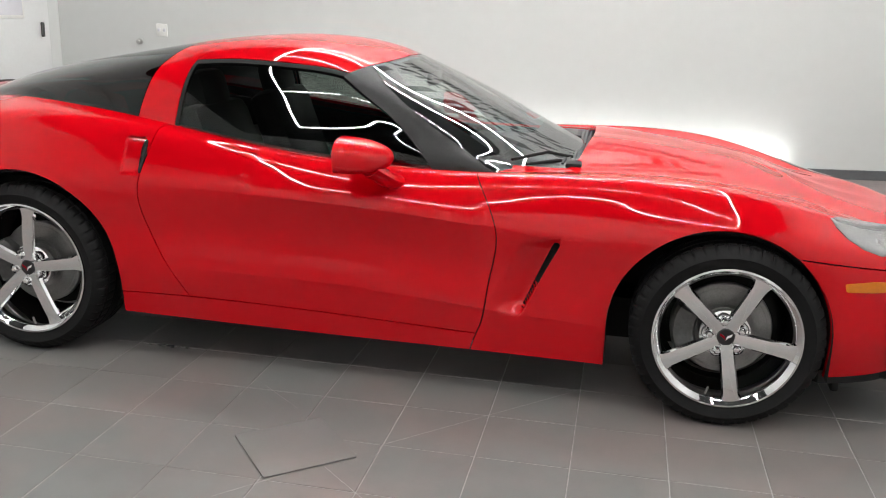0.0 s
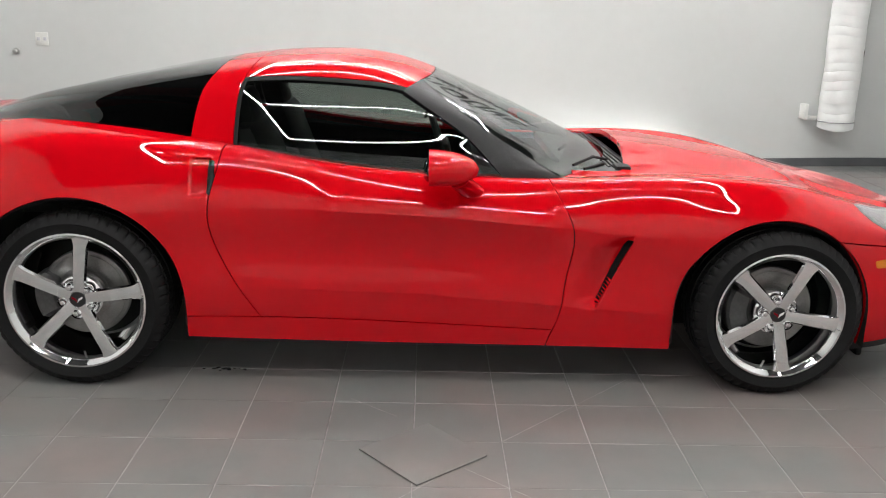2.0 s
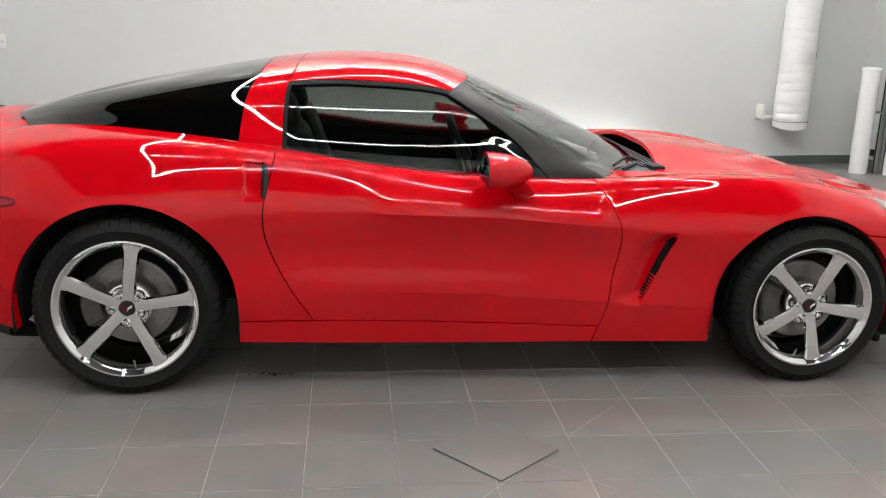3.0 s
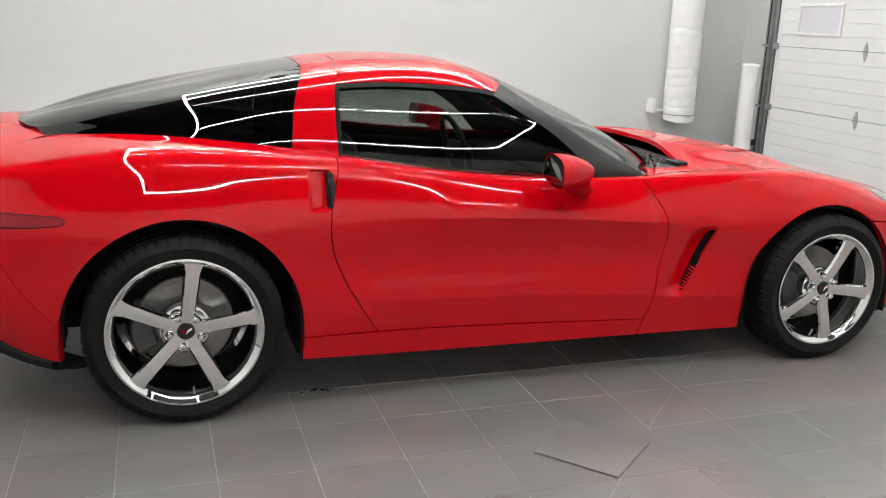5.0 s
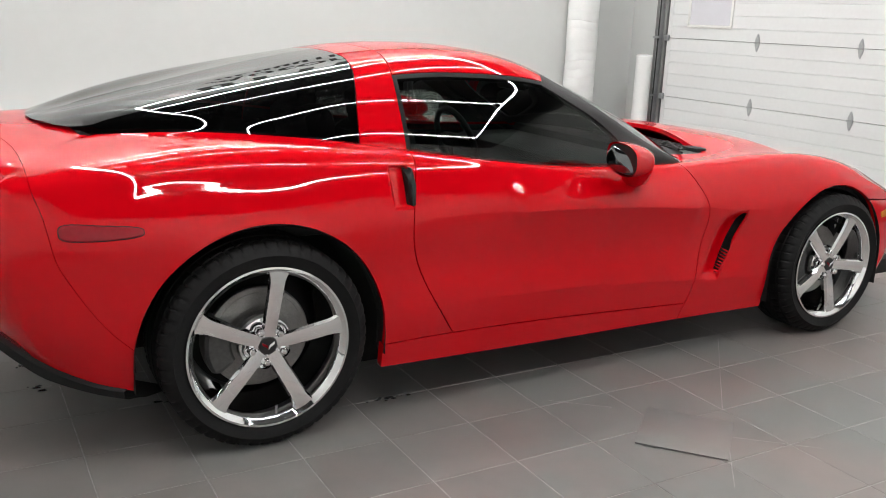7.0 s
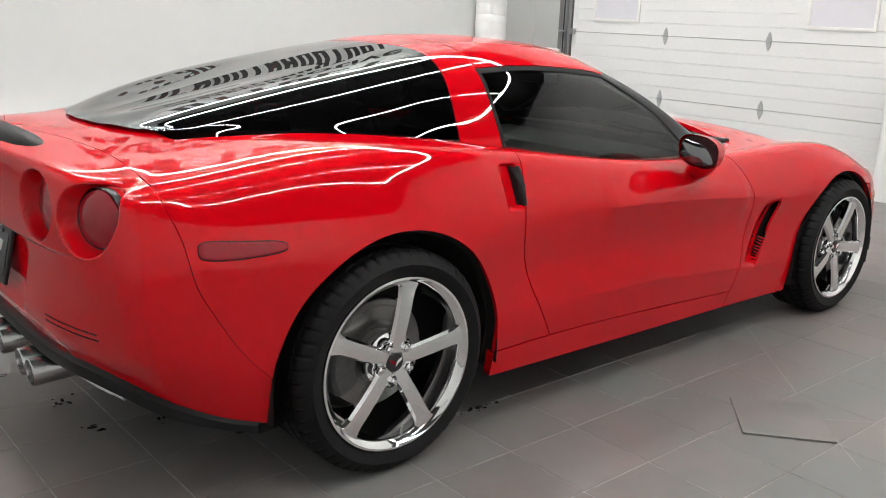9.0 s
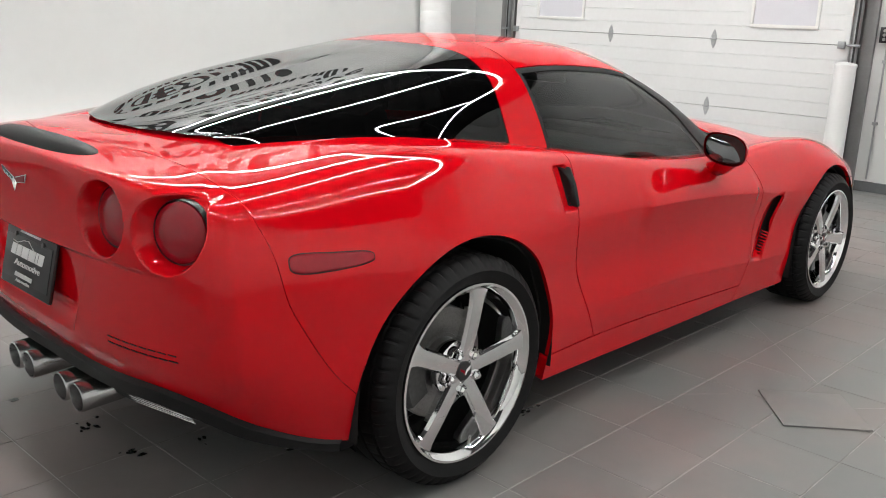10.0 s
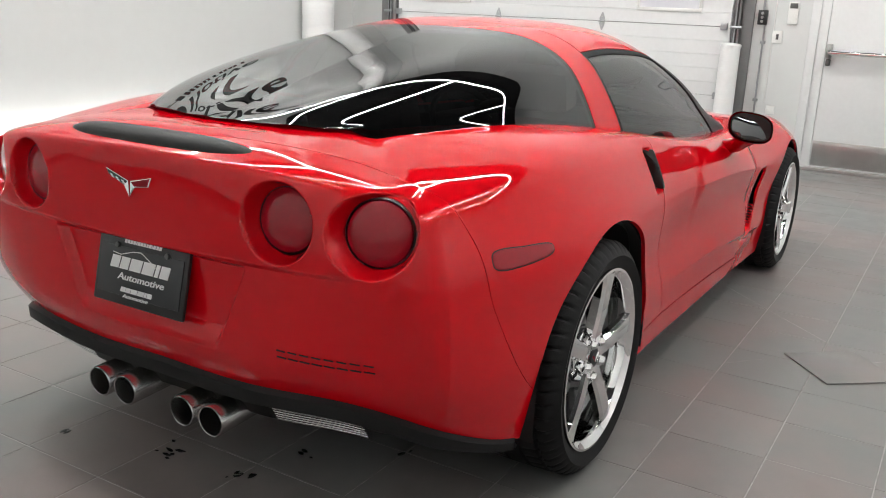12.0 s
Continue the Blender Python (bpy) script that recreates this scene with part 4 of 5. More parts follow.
def wheel(at, R, rim, w, turn, blocks, disc_r, sticker=False):
    """A wheel whose outer face looks to -y; at: pose of its middle."""
    root = new("wheel")
    root.parent = CAR
    root.matrix_basis = at
    h = w / 2
    part("tyre", tyre_mesh(R, rim, w, blocks), RUBBER, root, "black low-profile tyre")
    prof = [(rim + .004, -h + .012), (rim + .003, -h + .006), (rim - .004, -h + .005), (rim - .010, -h + .011), (rim - .020, -h + .019), (rim - .024, -h + .026), (rim - .028, -h + .05),
            (rim - .034, -h + .12), (rim - .040, h - .03), (rim - .01, h - .01), (rim - .005, h - .008), (rim - .03, h - .035), (rim - .028, -h + .12), (rim - .012, -h + .05)]
    part("rim", lathe(prof, 96, closed=True), CHROME, root, "polished chrome rim")
    hubf = -h + .034
    for i in range(5):
        a = turn + 72 * i
        part("spoke", _place(spoke_mesh(.030, rim - .012, hubf, -h + .016, .0215, .0255, .045), Matrix.Rotation(radians(-a), 4, "Y")), CHROME, root, "chrome spoke")
    part("hub", lathe([(.001, hubf + .045), (.088, hubf + .045), (.086, hubf + .026), (.066, hubf + .016), (.044, hubf + .006), (.036, hubf - .001), (.034, hubf + .004), (.001, hubf + .004)], 48), CHROME, root)
    cap = part("centre_cap", lathe([(.001, hubf + .01), (.030, hubf + .01), (.030, hubf - .002), (.027, hubf - .005), (.001, hubf - .006)], 40), BLACK_PLASTIC, root, "round black cap")
    for s in (-1, 1):
        bm = prism([(0, -.012), (s * .004, .004), (s * .021, .013), (s * .019, .004), (s * .006, -.004)], .002, Matrix.Translation((0, hubf - .0055, 0)) @ Matrix.Rotation(radians(90), 4, "X"))
        part("emblem", bm, PLATE_WHITE if s > 0 else LENS_RED, cap)
    for i in range(5):
        a = radians(turn + 72 * i + 36)
        c = Matrix.Translation((.055 * math.cos(a), hubf + .006, .055 * math.sin(a)))
        part("lug_nut", lathe([(.001, .02), (.0155, .02), (.0155, -.008), (.0135, -.018), (.008, -.024), (.001, -.025)], 6, m=c), CHROME, root)
        part("nut_seat", lathe([(.012, .02), (.0265, .02), (.0265, -.002), (.0245, -.005), (.0225, .001), (.0215, .013), (.012, .013)], 24, m=c), CHROME, root)
    part("brake_disc", lathe([(.001, .012), (.075, .012), (.078, .035), (.088, .035), (.089, .0365), (.104, .0365), (.105, .035), (disc_r - .018, .035), (disc_r - .017, .0362), (disc_r - .004, .0362), (disc_r, .039), (disc_r, .062), (.001, .062)], 72, m=Matrix.Translation((0, hubf + .055, 0))), DISC, root, "grey brake disc")
    bm = bmesh.new()
    rows = []
    r0, r1, y0, y1 = disc_r - .065, disc_r + .018, hubf + .045, hubf + .125
    for i in range(13):
        a = radians(148 + i * 5.5)
        q = .012 if i in (0, 12) else 0
        rows.append([bm.verts.new((r * math.cos(a), y, r * math.sin(a))) for r, y in ((r0 + q, y0 + .008 + q), (r0 + .008 + q, y0 + q), (r1 - .01 - q, y0 + q), (r1 - q, y0 + .014 + q), (r1 - q, y1), (r0 + q, y1))])
    for a, b in zip(rows, rows[1:]):
        for j in range(6):
            bm.faces.new((a[j], a[(j + 1) % 6], b[(j + 1) % 6], b[j]))
    bm.faces.new(rows[0])
    bm.faces.new(rows[-1])
    bmesh.ops.recalc_face_normals(bm, faces=bm.faces)
    part("brake_caliper", bm, DARK_METAL, root, "dark brake caliper")
    # near-black disc added behind the spokes, closing the wheel
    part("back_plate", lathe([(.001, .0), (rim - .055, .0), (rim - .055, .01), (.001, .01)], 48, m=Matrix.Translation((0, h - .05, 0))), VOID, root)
    part("valve", tube([((rim - .03) * math.cos(radians(turn - 95)), -h + .02, (rim - .03) * math.sin(radians(turn - 95))), ((rim - .06) * math.cos(radians(turn - 95)), -h + .012, (rim - .06) * math.sin(radians(turn - 95)))], .004), STEEL, root)
    if sticker:
        a = radians(50)
        part("sticker", prism([(-.008, .008), (.008, .008), (0, -.010)], .001, Matrix.Translation(((rim - .05) * math.cos(a), .0, (rim - .05) * math.sin(a))) @ Matrix.Rotation(radians(90), 4, "X")), PLATE_WHITE, root, "small white balance sticker")
    return root


def _place(bm, m):
    bmesh.ops.transform(bm, matrix=m, verts=bm.verts)
    return bm


def turned(x, y, z):
    return Matrix.Translation((x, y, z)) @ (Matrix.Rotation(math.pi, 4, "Z") if y > 0 else Matrix.Identity(4))


for s in (-1, 1):
    wheel(turned(X_AXLE_R, s * .767, .343), .343, .262, .285, 10 if s < 0 else 20, 54, .168)
    wheel(turned(1.343, s * .785, .329), .329, .247, .245, -8 if s < 0 else 30, 52, .165, s < 0)

# ---- tail ----
TAIL_U, TAIL_K = [a.ravel() for a in np.meshgrid(np.linspace(BODY.umin, u_of(-1.9), 60), np.linspace(0, .78, 80), indexing="ij")]
TAIL_P = BODY.raw(TAIL_U, TAIL_K)


def surf_x(y, z):
    """Where the tail's skin stands, by its height and side."""
    i = int(np.argmin((TAIL_P[:, 1] + abs(y)) ** 2 + (TAIL_P[:, 2] - z) ** 2))
    u, k = TAIL_U[i:i + 1].copy(), TAIL_K[i:i + 1].copy()
    e = 1e-3
    for _ in range(6):
        p = BODY.raw(u, k)[0]
        a, b = (BODY.raw(u + e, k)[0] - p) / e, (BODY.raw(u, k + e)[0] - p) / e
        d = np.linalg.lstsq(np.array([[a[1], b[1]], [a[2], b[2]]]), np.array([-abs(y) - p[1], z - p[2]]), rcond=None)[0]
        u, k = u + np.clip(d[0], -.02, .02), k + np.clip(d[1], -.02, .02)
    return float(BODY.raw(u, k)[0][0])


for y, z, r in LAMPS:
    for s in (1, -1):
        x = surf_x(y, z)
        slant = math.atan((surf_x(y - .06, z) - surf_x(y + .06, z)) / .12) * (-s if y < 0 else s)
        lamp = new("tail_lamp")
        lamp.parent = CAR
        lamp.matrix_basis = Matrix.Translation((x + .044, s * y, z)) @ Matrix.Rotation(-slant, 4, "Z") @ Matrix.Rotation(radians(4), 4, "Y")
        part("lens", lathe([(.001, -.016), (r * .3, -.0155), (r * .6, -.0125), (r * .85, -.007), (r * .97, -.001), (r, .006), (r, .03), (.001, .03)], 64, axis="x"), LENS_RED, lamp, "round red lens")
        part("bezel", lathe([(r + .0005, .002), (r + .002, .0), (r + .004, .004), (r + .003, .03), (r + .0005, .03)], 64, axis="x", closed=True), BLACK_PLASTIC, lamp)

plate = new("licence_plate")
plate.parent = CAR
plate.matrix_basis = Matrix.Translation((-2.176, .006, .616)) @ Matrix.Rotation(radians(12), 4, "Y")
part("frame", _place(box_bm((-.012, -.160, -.086), (0, .160, .086), .005), Matrix.Identity(4)), BLACK_PLASTIC, plate, "black plastic plate frame")
part("insert", box_bm((-.0145, -.146, -.062), (-.011, .146, .060), .001), plain("plate_black", (.025, .027, .03), rough=.35), plate)


def bars(word, width, height, m, parent, mat, depth=.0015, gap=.32, slant=.15, name="plain_bar"):
    """A row of plain bars in place of letters; word gives their relative widths."""
    total = sum(word) + gap * (len(word) - 1)
    x = -width / 2
    k = width / total
    for wv in word:
        L = wv * k
        bm = prism([(x, 0), (x + L, 0), (x + L + slant * height, height), (x + slant * height, height)], depth, m)
        part(name, bm, mat, parent, smooth=False)
        x += L + gap * k


FACE = Matrix.Translation((-.0148, 0, 0)) @ Matrix.Rotation(radians(-90), 4, "Z") @ Matrix.Rotation(radians(90), 4, "X")
bars([1.0, 1.0, 1.35, 1.35, .42, 1.0], .205, .031, FACE @ Matrix.Translation((-.003, .005, 0)), plate, PLATE_WHITE, gap=.16, slant=.22)
bars([1.0, 1.0, 1.35, 1.35, .42, 1.0], .11, .012, FACE @ Matrix.Translation((.0, -.0505, .003)), plate, PLATE_WHITE, gap=.16, slant=.22)
bars([1, 1, 1, 1, .4, 1, 1, 1, .8, 1, .3, 1, 1, 1], .13, .009, FACE @ Matrix.Translation((.0, .071, -.002)), plate, PLATE_WHITE)
part("ridge_line", tube([FACE @ Vector(c) for c in ((-.10, .043, .001), (-.07, .040, .001), (-.03, .052, .001), (0, .055, .001), (.03, .040, .001), (.06, .025, .001))], .0012, 5), PLATE_WHITE, plate)
for sy in (-1, 1):
    part("screw", lathe([(.001, -.018), (.007, -.0175), (.008, -.012), (.001, -.012)], 16, axis="x", m=Matrix.Translation((0, sy * .088, .062))), DARK_METAL, plate)


def lettering(text, width, height, m, parent, mat, depth, slant=0.0):
    """A word in raised letters, fitted to a width and a height, placed by m."""
    cu = bpy.data.curves.new("lettering", "FONT")
    cu.body, cu.extrude, cu.shear, cu.resolution_u = text, .02, slant, 4
    cu.offset = .012
    ob = bpy.data.objects.new("lettering", cu)
    bm = bmesh.new()
    bm.from_mesh(ob.to_mesh())
    ob.to_mesh_clear()
    bpy.data.objects.remove(ob)
    xs, ys = [v.co.x for v in bm.verts], [v.co.y for v in bm.verts]
    x0, y0, kx, ky = min(xs), min(ys), width / (max(xs) - min(xs)), height / (max(ys) - min(ys))
    for v in bm.verts:
        v.co = Vector(((v.co.x - x0) * kx - width / 2, (v.co.y - y0) * ky, (v.co.z + .02) / .04 * depth))
    bmesh.ops.transform(bm, matrix=m, verts=bm.verts)
    return part("lettering", bm, mat, parent, smooth=False)


lettering("Automotive", .165, .0175, FACE @ Matrix.Translation((.008, -.0215, 0)), plate, PLATE_WHITE, .0015, .15)
lettering("Automotive", .090, .0095, FACE @ Matrix.Translation((.0, -.0645, .003)), plate, PLATE_WHITE, .0015, .15)

# winged emblem above the plate
EMX = surf_x(0, .845) - .002
emb = new("emblem_badge")
emb.parent = CAR
emb.matrix_basis = Matrix.Translation((EMX, .008, .849)) @ Matrix.Rotation(radians(-90), 4, "Z") @ Matrix.Rotation(radians(90), 4, "X") @ Matrix.Diagonal((.95, .72, 1, 1))
part("left_flag", prism([(-.085, .045), (-.004, .012), (-.002, -.045), (-.018, -.004), (-.074, .022)], .005, Matrix.Identity(4), .0015), CHROME, emb)
part("right_flag", prism([(.0, -.045), (.004, .012), (.040, .022), (.082, .035), (.070, .000), (.020, -.006)], .005, Matrix.Identity(4), .0015), CHROME, emb)
part("left_field", prism([(-.078, .040), (-.006, .010), (-.015, -.003), (-.070, .022)], .0065, Matrix.Identity(4)), BLACK_PLASTIC, emb)
part("right_field", prism([(.008, .009), (.040, .019), (.076, .031), (.066, .003), (.020, -.004)], .0065, Matrix.Identity(4)), LENS_RED, emb)

for i in range(3):
    for j in range(2):
        a, b = -.066 + .020 * i + .004 * j, .028 - .0075 * i - .006 * j
        part("chequer", prism([(a, b), (a + .009, b - .0035), (a + .010, b - .009), (a + .001, b - .0055)], .0072, Matrix.Identity(4)), PLATE_WHITE, emb)

# pressed-in mark on the bumper, as plain bars; their black draws its shade
for i in range(8):
    y = -.424 - .0302 * i
    x = surf_x(y, .505)
    x1 = surf_x(y - .0245, .505)
    part("plain_bar", tube([(x - .0012, y, .505), (x1 - .0012, y - .0245, .504)], .0018, 6), VOID, CAR)
    part("plain_bar", tube([(surf_x(y, .521) - .0012, y, .521), (surf_x(y - .022, .520) - .0012, y - .022, .520)], .0017, 6), VOID, CAR)

# spoiler-mounted stop lamp
def stop_lamp():
    bm = bmesh.new()
    rows = []
    N = 40
    for i in range(N + 1):
        t = -1 + 2 * i / N
        y = t * .335
        f = math.sqrt(max(0, 1 - abs(t) ** 3.2))
        xb = -2.174 + .02 * t * t
        zb = .955 - .012 * t * t
        ring = []
        for k in range(9):
            a = math.pi * k / 8
            ring.append(bm.verts.new((xb + .042 - .052 * f * math.cos(a), y, zb - .022 + .010 * t * t + .046 * f * math.sin(a))))
        rows.append(ring)
    for a, b in zip(rows, rows[1:]):
        for k in range(8):
            bm.faces.new((a[k], a[k + 1], b[k + 1], b[k]))
    bmesh.ops.recalc_face_normals(bm, faces=bm.faces)
    part("stop_lamp", bm, VALANCE, CAR, "long black high-level stop lamp strip")


stop_lamp()

# black lower valance with grilles, four exhaust tips
def valance():
    bm = bmesh.new()
    rows = []
    N = 48
    for i in range(N + 1):
        u = BODY.umin + (u_of(-1.80) - BODY.umin) * i / N
        p = BODY.raw(np.array([u]), np.array([0.0]))[0]
        t = abs(p[1]) / .86
        drop = .105 - .04 * smooth01(.5, .95, t)
        fade = 1 - .35 * smooth01(.72, .84, abs(p[1]))
        rows.append([Vector((p[0] + dx, p[1] * k, p[2] + dz * fade)) for dx, k, dz in ((-.002, 1, .006), (-.014, 1.004, -.006), (-.012, 1.002, -.040), (-.002, 1, -.046), (.030, .99, -.050), (.055, .97, -drop), (.16, .90, -drop - .012))])
    full = [[Vector((v.x, -v.y, v.z)) for v in r] for r in rows[:0:-1]] + rows
    vs = [[bm.verts.new(v) for v in r] for r in full]
    for a, b in zip(vs, vs[1:]):
        for k in range(6):
            bm.faces.new((a[k], a[k + 1], b[k + 1], b[k]))
    bmesh.ops.recalc_face_normals(bm, faces=bm.faces)
    part("valance", bm, VALANCE, CAR, "black plastic lower rear valance")


valance()
for s in (-1, 1):
    for row in range(7):
        pts = []
        for i in range(9):
            y = -.34 - .25 * i / 8
            u = np.interp(-y, [0, .33, .62], BODY.knots_u[1:4])
            p = BODY.raw(np.array([u]), np.array([0.0]))[0]
            pts.append((p[0] + .024 + .005 * row, s * y * .985, p[2] - .050 - .0085 * row))
        part("grille_bar", tube(pts, .0018, 6), GUNMETAL, CAR, "thin grey grille bar")
for y in (-.200, -.100, .112, .210):
    m = Matrix.Translation((-2.168, y, .274)) @ Matrix.Rotation(radians(-3), 4, "Y")
    tip = part("exhaust_tip", lathe([(.040, .0), (.0425, .004), (.0425, .26), (.031, .26), (.031, .045), (.0375, .001)], 40, axis="x", closed=True, m=m), GUNMETAL, CAR, "round dark chrome exhaust tip")
    # near-black plug that puts the pipe's inner shade into colour
    part("bore_plug", lathe([(.001, .13), (.0312, .13), (.0312, .14), (.001, .14)], 32, axis="x", m=m), VOID, tip)

part("exhaust_shield", box_bm((-2.02, -.30, .24), (-1.78, .30, .37), .02), VOID, CAR)

# side marker lamps, handles, mirrors
SIDE_U, SIDE_K = [a.ravel() for a in np.meshgrid(np.linspace(u_of(-2.05), u_of(2.15), 440), np.linspace(0, 1.0, 120), indexing="ij")]
SIDE_P = BODY.raw(SIDE_U, SIDE_K)


def place_on_skin(q):
    """Surface coordinates of a point given as (x, z) on the flank, or as (x, y, z)."""
    ax = [0, 2] if len(q) == 2 else [0, 1, 2]
    g = np.array(q, float)
    d = ((SIDE_P[:, ax] - g) ** 2).sum(axis=1) + (SIDE_K > .78) * (10 if len(q) == 2 else 0)
    i = int(np.argmin(d))
    u, k = SIDE_U[i:i + 1].copy(), SIDE_K[i:i + 1].copy()
    e = 1e-3
    for _ in range(6):
        p = BODY.raw(u, k)[0]
        J = np.stack([(BODY.raw(u + e, k)[0] - p) / e, (BODY.raw(u, k + e)[0] - p) / e], axis=1)[ax]
        d = np.linalg.lstsq(J, g - p[ax], rcond=None)[0]
        u, k = u + np.clip(d[0], -.01, .01), k + np.clip(d[1], -.01, .01)
    return float(u[0]), float(k[0])


def flank_patch(name, outline, mat, parent, label="", rise=.003, depth=.012, around=16):
    """A raised patch that follows the skin."""
    uk = np.array([place_on_skin(q) for q in outline])
    mid = uk.mean(axis=0)
    steps = ((1, -depth), (1, rise * .4), (.96, rise * .85), (.88, rise), (.7, rise), (.45, rise), (.2, rise), (.02, rise))
    rows = []
    for f, h in steps:
        w = mid + (uk - mid) * f
        p, n = BODY.at(w[:, 0], w[:, 1]), BODY.normal(w[:, 0], w[:, 1])
        n = n * np.where((n[:, 1] < 0) | (n[:, 2] > .5), 1, -1)[:, None]
        rows.append(p + n * h)
    m = len(outline)
    for s in (1, -1):
        bm = bmesh.new()
        vs = [[bm.verts.new((v[0], s * v[1], v[2])) for v in r] for r in rows]
        for a, b in zip(vs, vs[1:]):
            for i in range(m):
                bm.faces.new((a[i], a[(i + 1) % m], b[(i + 1) % m], b[i]))
        bm.faces.new(vs[-1])
        bmesh.ops.recalc_face_normals(bm, faces=bm.faces)
        part(name, bm, mat, parent, label)


def rounded(pts, r, n=4):
    """Rounds an outline's corners."""
    out = []
    m = len(pts)
    for i in range(m):
        a, b, c = Vector(pts[i - 1]), Vector(pts[i]), Vector(pts[(i + 1) % m])
        p, q = b + (a - b).normalized() * r, b + (c - b).normalized() * r
        for k in range(n + 1):
            t = k / n
            out.append(tuple((1 - t) ** 2 * p + 2 * t * (1 - t) * b + t * t * q))
    return out


def marker_outline(grow):
    """A rounded wedge, tall at the tail and low towards the wheel."""
    out = []
    for i in range(36):
        a = 2 * math.pi * i / 36
        c, d = math.cos(a), math.sin(a)
        f = math.copysign(abs(c) ** .45, c)
        out.append((-1.816 + (.110 + grow) * f, .746 + .004 * (f < 0) * abs(f) + (.0195 - .006 * f + grow) * math.copysign(abs(d) ** .6, d)))
    return out


flank_patch("side_marker_rim", marker_outline(.0028), VALANCE, CAR, depth=.004, rise=.0008)
flank_patch("side_marker", marker_outline(0), LENS_RED, CAR, "dark red side marker lens", rise=.0022)
flank_patch("front_side_marker", rounded([(1.704, .545), (1.80, .551), (1.90, .545), (1.90, .512), (1.80, .513), (1.712, .516)], .008), LENS_AMBER, CAR, "amber side marker lens", rise=.003)
HEADLAMP = [(1.660, -.700, .730), (1.70, -.635, .727), (1.76, -.575, .712), (1.83, -.53, .694), (1.91, -.50, .675), (1.95, -.56, .655), (1.93, -.66, .638), (1.88, -.735, .625), (1.82, -.777, .628), (1.76, -.790, .648), (1.71, -.778, .680), (1.675, -.745, .710)]
flank_patch("headlamp", HEADLAMP, LENS_CLEAR, CAR, "clear headlamp lens", rise=.004)
flank_patch("door_handle", rounded([(-.842, .879), (-.818, .876), (-.814, .82), (-.828, .757), (-.846, .757)], .006), VALANCE, CAR, "black door pull", rise=.007)


def mirror(s):
    root = new("door_mirror")
    root.parent = CAR
    bm = bmesh.new()
    rows = []
    cx, cy, cz = .055, -.948, .890
    N, M = 20, 28
    for i in range(N + 1):
        t = i / N
        x = -.075 + .185 * t
        f = (1 - t ** 2.4) ** .5 if t < 1 else 0
        f = max(f, .02)
        ring = []
        for k in range(M):
            a = 2 * math.pi * k / M
            c, d = math.cos(a), math.sin(a)
            e = 2 / 2.7
            yy = math.copysign(abs(c) ** e, c) * .086 * f
            zz = math.copysign(abs(d) ** e, d) * .059 * f
            ring.append(bm.verts.new((cx + x, s * (cy + yy + .05 * t), cz + zz - .012 * t + .10 * yy)))
        rows.append(ring)
    for a, b in zip(rows, rows[1:]):
        for k in range(M):
            bm.faces.new((a[k], a[(k + 1) % M], b[(k + 1) % M], b[k]))
    bm.faces.new(rows[-1])
    bmesh.ops.recalc_face_normals(bm, faces=bm.faces)
    part("shell", bm, RED, root)
    bm = bmesh.new()
    o = [bm.verts.new(v) for v in (Vector((cx - .070, s * (cy + .079 * math.copysign(abs(math.cos(a)) ** .75, math.cos(a))), cz + .052 * math.copysign(abs(math.sin(a)) ** .75, math.sin(a)) + .01 * math.cos(a))) for a in (2 * math.pi * k / 40 for k in range(40)))]
    bm.faces.new(o)
    bmesh.ops.recalc_face_normals(bm, faces=bm.faces)
    if bm.faces[:][0].normal.x > 0:
        bmesh.ops.reverse_faces(bm, faces=bm.faces)
    part("rear_cover", bm, BLACK_PLASTIC, root)
    bm = bmesh.new()
    tilt = Matrix.Translation((cx - .074, s * cy, cz)) @ Matrix.Rotation(radians(s * 14), 4, "Z") @ Matrix.Rotation(radians(20), 4, "Y")
    N = 10
    rings = []
    for q in range(1, N + 1):
        f = q / N
        rings.append([bm.verts.new(tilt @ Vector((.012 * f * f - .010, .071 * f * math.copysign(abs(math.cos(a)) ** .75, math.cos(a)), .046 * f * math.copysign(abs(math.sin(a)) ** .75, math.sin(a)) + .01 * f * math.cos(a)))) for a in (2 * math.pi * k / 40 for k in range(40))])
    bm.faces.new(rings[0])
    for a_, b_ in zip(rings, rings[1:]):
        for k in range(40):
            bm.faces.new((a_[k], b_[k], b_[(k + 1) % 40], a_[(k + 1) % 40]))
    bmesh.ops.recalc_face_normals(bm, faces=bm.faces)
    part("glass", bm, MIRROR, root, "dark mirror glass")
    part("foot", tube([(cx + .03, s * -.93, .845), (cx + .075, s * -.875, .80), (cx + .09, s * -.80, .775)], [.050, .048, .052], 16, flat=.62), RED, root)


for s in (1, -1):
    mirror(s)

# cowl, wipers
part("cowl", box_bm((.54, -.60, .77), (.84, .60, .828), .01), TRIM, CAR, "black cowl grille")
for s, (y0, y1) in enumerate(((-.30, -.62), (.30, -.22))):
    part("wiper", tube([(.76, y0, .80), (.70, (y0 + y1) / 2, .835), (.60, y1, .84)], [.011, .008, .005], 8), VALANCE, CAR, "black wiper arm")
    part("wiper_blade", tube([(.76, y0 - .02, .83), (.66, (y0 + y1) / 2, .865), (.55, y1 - .03, .86)], .006, 6), VALANCE, CAR)
part("hood_hinge_panel", box_bm((.74, -.57, .80), (.80, -.47, .845), .008), VALANCE, CAR)
for k in range(5):
    part("cowl_slat", box_bm((.72 + .018 * k, -.50, .825 + .002 * k), (.730 + .018 * k, .50, .834 + .002 * k), .001), TRIM, CAR)

